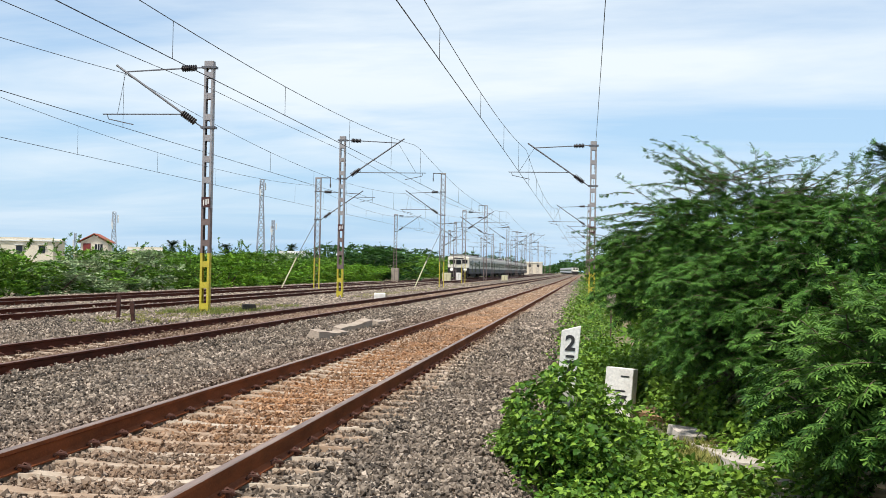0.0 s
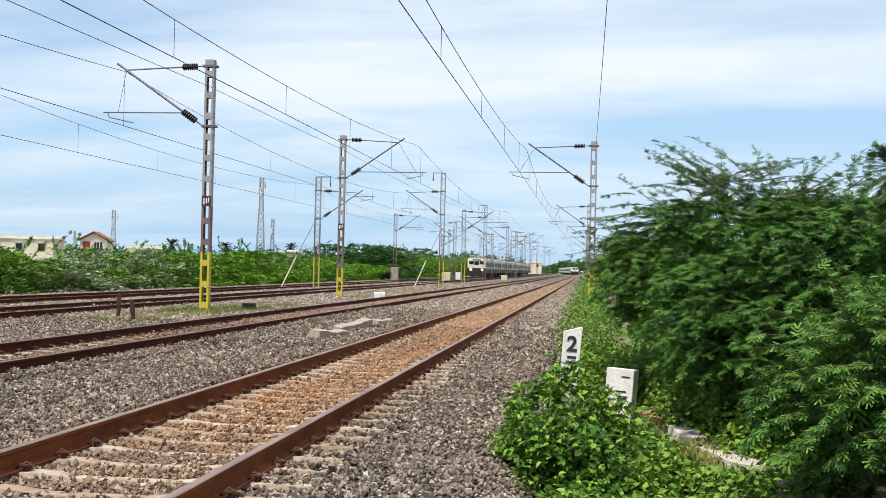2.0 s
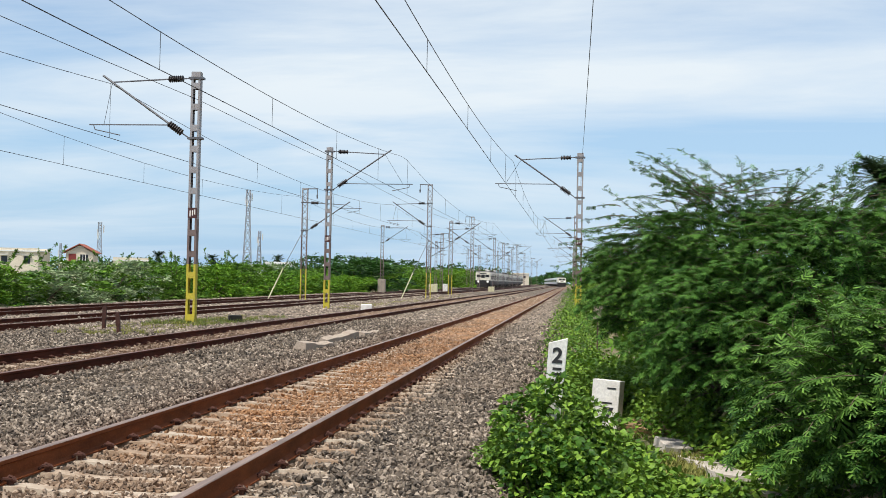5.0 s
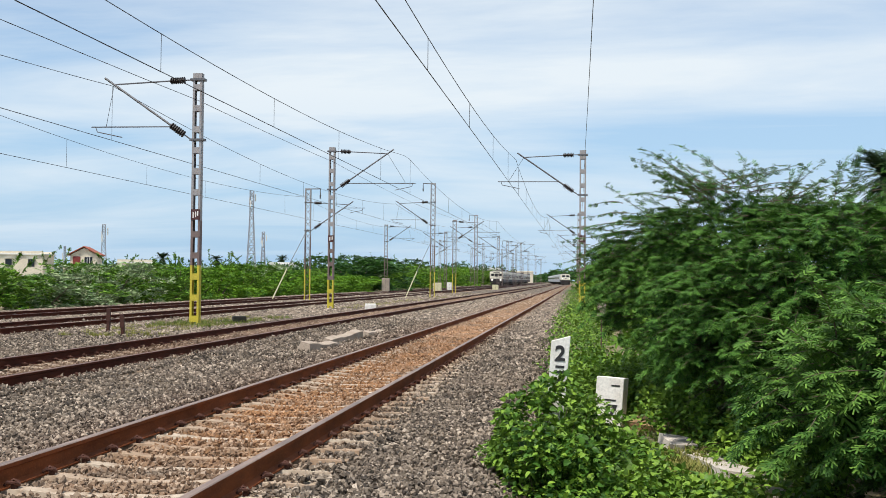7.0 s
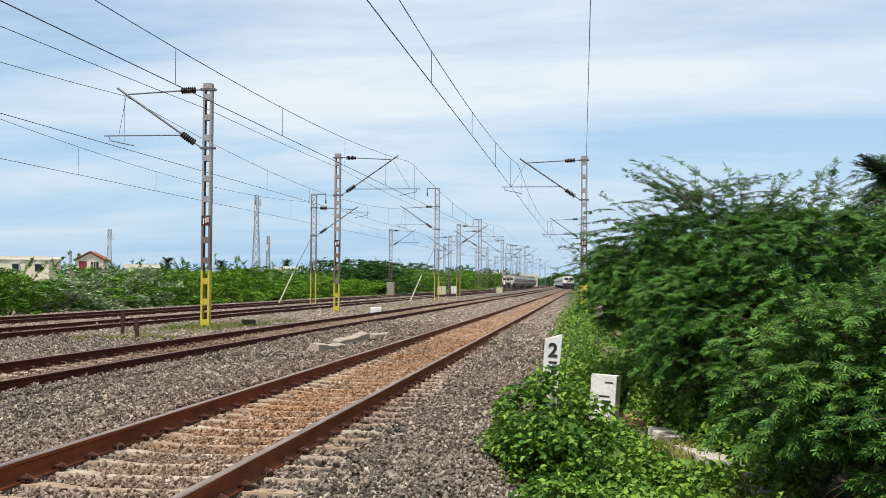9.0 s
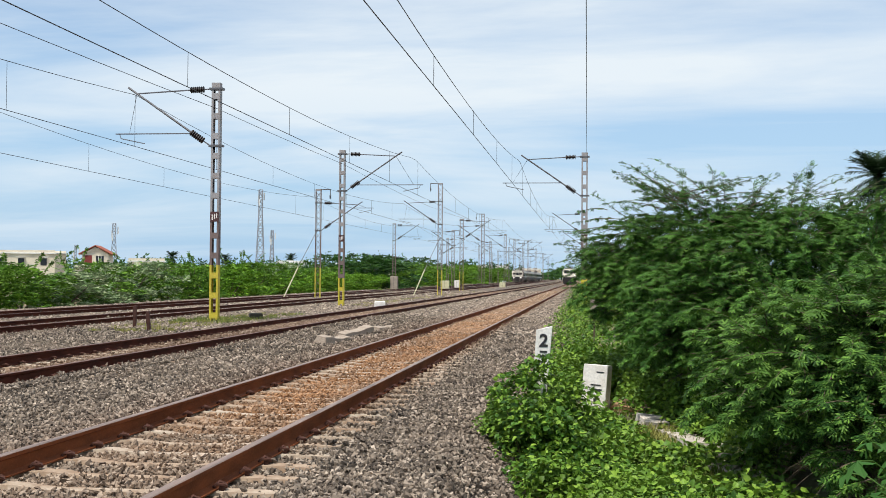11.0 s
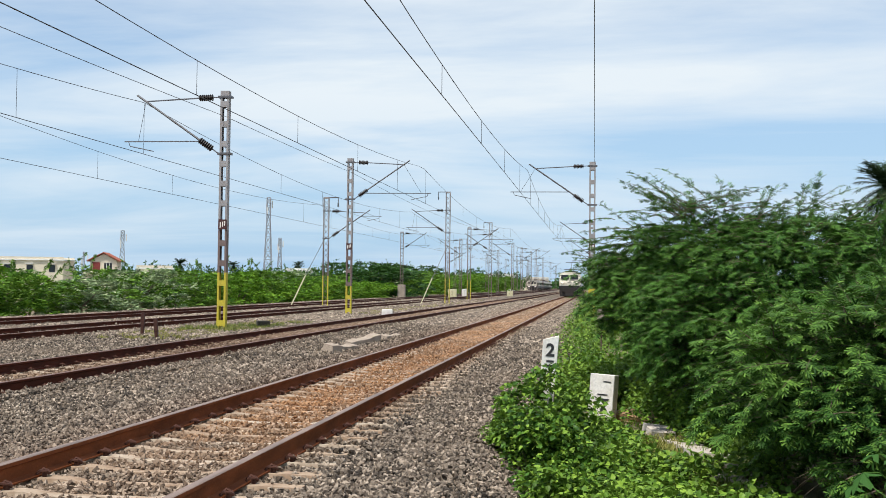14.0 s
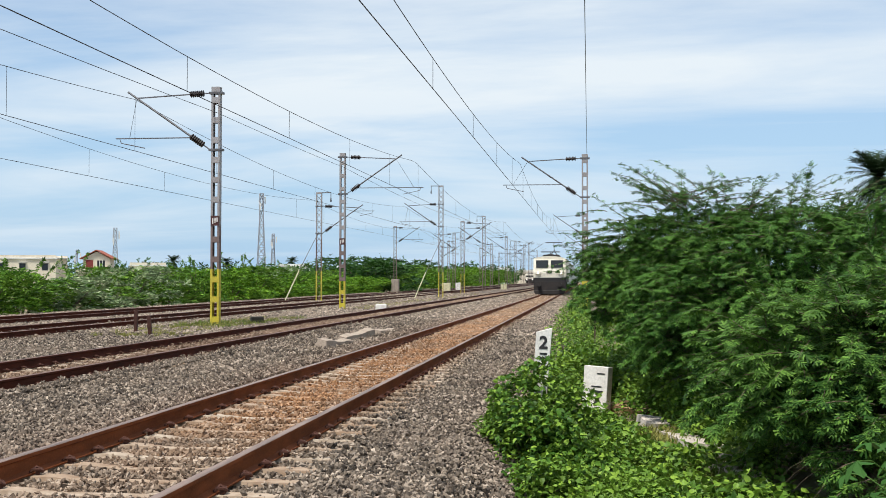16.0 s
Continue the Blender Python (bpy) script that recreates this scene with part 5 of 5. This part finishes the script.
def tower(x, y, h, w, label):
    t = thing("lattice_tower", pose(x, y, -0.6, 0, 0, 25), label, "radio tower")
    n = 12
    wide = lambda z: w * (1 - 0.62 * min(1.0, z / (h * 0.75)))
    for sx in (-1, 1):
        for sy in (-1, 1):
            part("leg", polyline_tube(bmesh.new(), [(sx * wide(h * k / n) / 2, sy * wide(h * k / n) / 2, h * k / n) for k in range(n + 1)], 0.12, 4), M_TOWER, t)
    bm = bmesh.new()
    for k in range(n):
        z0, z1 = h * k / n, h * (k + 1) / n
        a, b = wide(z0) / 2, wide(z1) / 2
        for s in (-1, 1):
            tube(bm, (-a, s * a, z0), (b, s * b, z1), 0.06, 4)
            tube(bm, (a, s * a, z0), (-b, s * b, z1), 0.06, 4)
            tube(bm, (s * a, -a, z0), (s * b, b, z1), 0.06, 4)
            tube(bm, (s * a, a, z0), (s * b, -b, z1), 0.06, 4)
            tube(bm, (-b, s * b, z1), (b, s * b, z1), 0.06, 4)
    part("bracing", bm, M_TOWER, t)
    for k in range(3):
        a = k * 2.1
        part("antenna", cube(math.cos(a) * 1.1 - 0.18, math.cos(a) * 1.1 + 0.18, math.sin(a) * 1.1 - 0.15, math.sin(a) * 1.1 + 0.15, h - 3.2 - k, h - 1.0 - k), M_PALEWALL, t)


tower(-100.85, 349.8, 29.0, 2.9, "grey lattice radio tower with antennas")
tower(-111.0, 400.0, 18.4, 2.2, "slim grey lattice mast far off")
tower(-140.0, 330.0, 17.5, 2.4, "slim grey lattice mast behind the house")
tower(-152.0, 330.0, 11.0, 1.2, "thin grey pole antenna far off")


# ---- trains ----
M_TRAIN_CREAM = worn("cream_train_paint", (0.78, 0.73, 0.60), (0.60, 0.54, 0.43), 0.5, 0.0, 0.8, 10, 0)
M_TRAIN_GREY = worn("dusty_grey_train_paint", (0.62, 0.59, 0.51), (0.46, 0.43, 0.36), 0.5, 0.0, 0.8, 10, 0)
M_TRAIN_DARK = worn("dark_train_paint", (0.014, 0.013, 0.013), (0.025, 0.02, 0.018), 0.6, 0.0, 1.0, 10, 0)
M_TRAIN_ROOF = worn("train_roof", (0.27, 0.26, 0.25), (0.18, 0.16, 0.15), 0.7, 0.0, 0.7, 8, 0)
M_UNDER = worn("underframe", (0.022, 0.019, 0.018), (0.04, 0.03, 0.025), 0.85, 0.0, 2, 15, 0)
M_COACH = worn("pale_coach_paint", (0.50, 0.52, 0.53), (0.36, 0.37, 0.38), 0.5, 0.0, 1.0, 10, 0)


def lit(name, colour, strength):
    m = Mat(name, 0.3)
    m.set("Emission Color", (*colour, 1)).set("Emission Strength", strength)
    return m.m


M_LAMP = lit("headlamp_lens", (1.0, 0.93, 0.8), 1.6)


def hull(w, y0, y1, z0, z1, arch=0.35):
    """A coach body: straight sides and an arched roof, as one closed form."""
    pts = [(-w / 2, z0), (w / 2, z0), (w / 2, z1 - arch)]
    for k in range(1, 8):
        a = math.pi * k / 8
        pts.append((w / 2 * math.cos(a), z1 - arch + arch * math.sin(a)))
    pts.append((-w / 2, z1 - arch))
    bm = bmesh.new()
    a = [bm.verts.new((x, y0, z)) for x, z in pts]
    b = [bm.verts.new((x, y1, z)) for x, z in pts]
    bm.faces.new(a)
    bm.faces.new(b[::-1])
    for i in range(len(pts)):
        j = (i + 1) % len(pts)
        bm.faces.new((a[j], a[i], b[i], b[j]))
    return bm


def bogie_bm(y):
    bm = bmesh.new()
    for s in (-1, 1):
        box(bm, s * 0.95 - 0.09, s * 0.95 + 0.09, y - 1.7, y + 1.7, 0.50, 0.80)
        for e in (-1.25, 1.25):
            tube(bm, (s * 0.80, y + e, 0.65), (s * 0.93, y + e, 0.65), 0.46, 14)
    box(bm, -0.9, 0.9, y - 0.4, y + 0.4, 0.55, 0.85)
    return bm


def pantograph(parent, y, z, up):
    bm = tube(bmesh.new(), (-0.5, y - 0.7, z), (0, y + 0.9, z + up * 0.5), 0.04)
    tube(bm, (0.5, y - 0.7, z), (0, y + 0.9, z + up * 0.5), 0.04)
    tube(bm, (0, y + 0.9, z + up * 0.5), (0, y - 0.3, z + up), 0.035)
    tube(bm, (-0.9, y - 0.3, z + up), (0.9, y - 0.3, z + up), 0.045)
    box(bm, -0.7, 0.7, y - 1.1, y + 1.1, z - 0.08, z)
    part("pantograph", bm, M_UNDER, parent, "raised dark pantograph")


def emu():
    """The commuter train: its cab end looks towards -y, the coaches follow towards +y."""
    t = thing("commuter_train", pose(0, 0, 0), "cream and grey electric commuter train with round headlamps", "train")
    w, length = 3.5, 20.7
    for i in range(9):
        y0 = i * length
        a, b = y0 + 0.25, y0 + length - 0.25
        c = part("coach", hull(w, a, b, 1.75, 3.95, 0.40), M_TRAIN_GREY, t)
        part("skirt", cube(-w / 2 - 0.012, w / 2 + 0.012, a + 0.02, b, 0.95, 1.75), M_TRAIN_DARK, c)
        n = 12
        for s in (-1, 1):
            for k in range(n):
                y = a + 1.3 + (length - 3.0) * k / (n - 1)
                door = k in (2, 6, 10)
                part("door" if door else "window", cube(s * (w / 2 + 0.004), s * (w / 2 + 0.03), y - (0.55 if door else 0.36), y + (0.55 if door else 0.36), 1.2 if door else 2.15, 3.2 if door else 3.0), M_DARKGLASS, c)
        part("roof", hull(w - 0.3, a, b, 3.75, 4.08, 0.28), M_TRAIN_ROOF, c)
        for y in (y0 + 3.6, y0 + length - 3.6):
            part("bogie", bogie_bm(y), M_UNDER, c)
        part("underframe_box", cube(-1.3, 1.3, y0 + 6.5, y0 + 14.0, 0.45, 0.95, bevel=0.05), M_UNDER, c)
        if i in (1, 4, 7):
            pantograph(c, y0 + 4.0, 4.15, 1.65)
            part("roof_gear", cube(-0.6, 0.6, y0 + 6.5, y0 + 8.5, 4.05, 4.35, bevel=0.05), M_UNDER, c)
    nose = part("cab_front", cube(-w / 2 + 0.02, w / 2 - 0.02, -0.12, 0.24, 1.75, 3.62, bevel=0.08), M_TRAIN_CREAM, t, "cream cab front")
    part("lower_band", cube(-w / 2, w / 2, -0.14, 0.24, 0.95, 1.95, bevel=0.05), M_TRAIN_DARK, t)
    for x0, x1 in ((-1.45, -0.55), (0.55, 1.45), (-0.42, 0.42)):
        part("windscreen", cube(x0, x1, -0.17, -0.125, 2.62 if x0 != -0.42 else 2.45, 3.2), M_DARKGLASS, nose)
    part("route_board", cube(-0.8, 0.8, -0.16, -0.125, 3.33, 3.55), M_TRAIN_DARK, nose)
    for s in (-1, 1):
        lamp = part("headlamp", tube(bmesh.new(), (s * 1.1, -0.13, 1.62), (s * 1.1, -0.24, 1.62), 0.30, 16), M_WHITE, t, "round white headlamp housing")
        part("lens", tube(bmesh.new(), (s * 1.1, -0.235, 1.62), (s * 1.1, -0.255, 1.62), 0.14, 14), M_LAMP, lamp)
        part("buffer", tube(bmesh.new(), (s * 0.98, -0.15, 1.10), (s * 0.98, -0.6, 1.10), 0.18, 12), M_UNDER, t)
    part("cow_catcher", cube(-1.35, 1.35, -0.25, 0.0, 0.35, 0.9, bevel=0.04), M_UNDER, t)
    return t


def express():
    """The oncoming train: the locomotive's front looks towards -y."""
    t = thing("passenger_train", pose(0, 0, 0), "cream electric locomotive drawing pale grey passenger coaches", "train")
    w = 3.05
    loco = part("locomotive", hull(w, 0.35, 19.0, 1.35, 3.85, 0.30), M_TRAIN_CREAM, t, "cream-white locomotive body")
    bm = bmesh.new()
    pr = [(0.35, 1.35), (0.0, 1.45), (-0.05, 2.25), (0.30, 3.5), (0.6, 3.62), (0.6, 1.35)]
    a = [bm.verts.new((-w / 2, y, z)) for y, z in pr]
    b = [bm.verts.new((w / 2, y, z)) for y, z in pr]
    bm.faces.new(a[::-1])
    bm.faces.new(b)
    for i in range(len(pr)):
        j = (i + 1) % len(pr)
        bm.faces.new((a[i], a[j], b[j], b[i]))
    bmesh.ops.recalc_face_normals(bm, faces=bm.faces)
    part("cab_front", bm, M_TRAIN_CREAM, loco)
    for s in (-1, 1):
        bm = bmesh.new()
        x0, x1 = sorted((s * 0.12, s * 1.28))
        f = [bm.verts.new(p) for p in ((x0, 0.02, 2.74), (x1, 0.02, 2.74), (x1, 0.22, 3.44), (x0, 0.22, 3.44))]
        g = [bm.verts.new(v.co + Vector((0, 0.12, 0.02))) for v in f]
        bm.faces.new(f)
        bm.faces.new(g[::-1])
        for i in range(4):
            bm.faces.new((f[i], g[i], g[(i + 1) % 4], f[(i + 1) % 4]))
        part("windscreen", bm, M_DARKGLASS, loco)
        lamp = part("headlamp", cube(s * 1.08 - 0.26, s * 1.08 + 0.26, -0.16, 0.0, 2.12, 2.36, bevel=0.03), M_TRAIN_CREAM, loco)
        part("lens", tube(bmesh.new(), (s * 1.08, -0.15, 2.24), (s * 1.08, -0.18, 2.24), 0.10, 12), M_LAMP, lamp)
        part("buffer", tube(bmesh.new(), (s * 0.98, 0.0, 1.12), (s * 0.98, -0.62, 1.12), 0.20, 14), M_UNDER, loco)
        part("front_step", cube(s * 1.35 - 0.12, s * 1.35 + 0.12, -0.1, 0.35, 0.35, 1.3), M_UNDER, loco)
    for k in range(4):
        part("louvre", cube(-0.28 + 0.15 * k, -0.19 + 0.15 * k, -0.09, -0.04, 2.2, 2.42), M_TRAIN_DARK, loco)
    part("front_panel", cube(-w / 2 - 0.01, w / 2 + 0.01, -0.11, 0.4, 1.3, 1.80, bevel=0.03), M_TRAIN_DARK, loco)
    part("side_band", cube(-w / 2 - 0.015, w / 2 + 0.015, 0.36, 18.9, 1.36, 1.95), M_TRAIN_DARK, loco)
    part("buffer_beam", cube(-1.5, 1.5, -0.12, 0.5, 0.55, 1.45, bevel=0.04), M_UNDER, loco)
    part("cow_catcher", cube(-1.4, 1.4, -0.2, 0.1, 0.2, 0.6, bevel=0.05), M_UNDER, loco)
    part("underframe", cube(-1.35, 1.35, 0.4, 18.8, 0.6, 1.35), M_UNDER, loco)
    for y in (3.6, 15.4):
        part("bogie", bogie_bm(y), M_UNDER, loco)
    part("roof_gear", cube(-0.8, 0.8, 5.5, 13.0, 3.8, 4.1, bevel=0.05), M_UNDER, loco)
    pantograph(loco, 15.5, 4.0, 1.6)
    pantograph(loco, 3.0, 3.95, 0.35)
    for i in range(10):
        y0 = 20.0 + i * 22.3
        c = part("coach", hull(3.25, y0, y0 + 21.6, 1.1, 4.0, 0.5), M_COACH, t)
        part("roof", hull(2.9, y0, y0 + 21.6, 3.7, 4.1, 0.35), M_TRAIN_ROOF, c)
        for s in (-1, 1):
            part("window_band", cube(s * 1.628, s * 1.65, y0 + 1.5, y0 + 20.0, 2.2, 2.9), M_DARKGLASS, c)
        for y in (y0 + 3.4, y0 + 18.2):
            part("bogie", bogie_bm(y), M_UNDER, c)
    return t


EMU = emu()
EXPRESS = express()


# ---- loose ballast stones, the nearest ground only ----
def ballast_stones():
    rng = np.random.default_rng(3)
    v = np.array([(1, 0.2, 0), (-0.1, 1, 0.1), (-1, -0.1, -0.1), (0.1, -1, 0), (0.25, 0.2, 0.85), (-0.2, -0.15, -0.85)], float) * 0.62
    f = np.array([(0, 1, 4), (1, 2, 4), (2, 3, 4), (3, 0, 4), (1, 0, 5), (2, 1, 5), (3, 2, 5), (0, 3, 5)])
    xs, ys = [], []
    for y0, y1, density in ((5.2, 11, 1150), (11, 16, 850), (16, 22, 470), (22, 30, 250), (30, 44, 110)):
        n = int(density * (y1 - y0) * (0.56 * y1 - 0.45))
        x = rng.uniform(-0.56 * y1 - 0.3, -0.55, n)
        y = rng.uniform(y0, y1, n)
        keep = x > -0.56 * y - 0.3
        xs.append(x[keep])
        ys.append(y[keep])
    x, y = np.concatenate(xs), np.concatenate(ys)
    keep = np.ones(len(x), bool)
    z = np.full(len(x), -0.03)
    for k, c in enumerate(TRACKS):
        for s in (-1, 1):
            keep &= np.abs(x - (c + s * SPREAD)) > 0.085
        start = (4.1, 9.0, 24.0, 34.0)[k]
        phase = (y - start + SPACING / 2) % SPACING - SPACING / 2
        over = (np.abs(x - c) < 1.4) & (np.abs(phase) < 0.062)
        hide = np.where(np.abs(x - c) > 0.95, 0.98 - 0.7 * np.clip((y - 8.0) / 4.0, 0, 1), 0.985 - 0.16 * np.clip((y - 8.0) / 9.0, 0, 1)) if k == 0 else 0.35
        ends = over & (x > c + 0.98) & (y > 9.0) if k == 0 else np.zeros(len(x), bool)
        keep &= ~(over & ~ends & (rng.random(len(x)) < hide))
        z = np.where(ends, 0.022, np.where(over, 0.008, z))
        inside = (np.abs(x - c) < 0.8) & ~over
        z = np.where(inside, -0.030, z)
    heap = (x > -7.6) & (x < -4.95)
    lift = 0.058 * np.clip((y - 20.0) / 16.0, 0, 1)
    z = z + lift + np.where(heap, 0.05 + 0.03 * np.sin(x * 2.3 + y * 0.4), 0) + np.where((x > -8.0) & (x < -7.3), 0.045, 0)
    z = np.where(x > -1.1, 0.01 - (x + 1.1) * 0.55, z)
    x, y, z = x[keep], y[keep], z[keep]
    n = len(x)
    size = rng.uniform(0.028, 0.056, n) * (1 + 0.35 * np.clip((y - 12) / 22, 0, 1))
    shape = size[:, None] * rng.uniform(0.6, 1.25, (n, 3))
    z = z + rng.uniform(-0.034, 0.026, n)
    forms = v[None] * rng.uniform(0.6, 1.25, (n, 6, 1))
    turned = np.einsum("nij,nkj->nki", random_turns(rng, n), forms * shape[:, None, :]) + np.stack([x, y, z], 1)[:, None, :]
    faces = f[None] + (np.arange(n) * 6)[:, None, None]
    me = mesh_of("ballast_stones", turned.reshape(-1, 3), faces.reshape(-1, 3))
    me.materials.append(M_STONE)
    tagged(new("ballast_stones", me), "loose angular grey and rust-stained ballast stones", "ballast", kind="stuff")



def far_ballast():
    """Coarser peaks of stone that give the ballast its grain farther along the line."""
    rng = np.random.default_rng(6)
    v = np.array([(-0.5, -0.5, 0), (0.5, -0.4, 0), (0.45, 0.5, 0), (-0.5, 0.45, 0), (-0.15, -0.1, 1), (0.2, 0.1, 0.9)], float)
    f = np.array([(0, 1, 5), (0, 5, 4), (1, 2, 5), (2, 3, 5), (3, 4, 5), (3, 0, 4)])
    xs, ys = [], []
    for y0, y1, density in ((32, 55, 62), (55, 80, 34), (80, 130, 13)):
        n = int(density * (y1 - y0) * 24)
        xs.append(rng.uniform(-25, -0.9, n))
        ys.append(rng.uniform(y0, y1, n))
    x, y = np.concatenate(xs), np.concatenate(ys)
    keep = x > -0.58 * y
    for c in TRACKS:
        for s in (-1, 1):
            keep &= np.abs(x - (c + s * SPREAD)) > 0.13
    x, y = x[keep], y[keep]
    n = len(x)
    size = rng.uniform(0.06, 0.13, n) * (1 + np.clip((y - 50) / 60, 0, 1.2))
    z = np.where(x > -1.1, -0.03 - (x + 1.1) * 0.5, 0.022)
    x = x + np.array([bend(q) for q in y])
    a = rng.uniform(0, 2 * math.pi, n)
    turns = np.zeros((n, 3, 3))
    turns[:, 0, 0], turns[:, 0, 1], turns[:, 1, 0], turns[:, 1, 1], turns[:, 2, 2] = np.cos(a), -np.sin(a), np.sin(a), np.cos(a), 1
    me = scatter("far_ballast_stones", v, f, np.stack([x, y, z], 1), turns, np.stack([size, size, size * rng.uniform(0.25, 0.5, n)], 1))
    me.materials.append(M_STONE)
    tagged(new("far_ballast_stones", me), "coarse grey ballast stones farther along the tracks", "ballast", kind="stuff")


ballast_stones()
far_ballast()


def motions():
    times = [0, 2, 4, 6, 8, 10, 12, 14, 16]
    slope = lambda y: math.degrees(math.atan((y - 80) / 45000))
    walk(EMU, [(t, pose(TRACKS[3] + bend(188 + 16.3 * t), 188 + 16.3 * t, 0.0, 0, 0, slope(188 + 16.3 * t))) for t in times])
    # the oncoming train swings out of a left-hand curve and straightens
    swing = (2.3, 2.3, 2.3, 2.2, 2.0, 1.4, 0.6, 0.2, 0.05)
    walk(EXPRESS, [(t, pose(TRACKS[0] + bend(630 - 32.5 * t), 630 - 32.5 * t, 0.0, 0, 0, slope(630 - 32.5 * t) + a)) for t, a in zip(times, swing)])


motions()
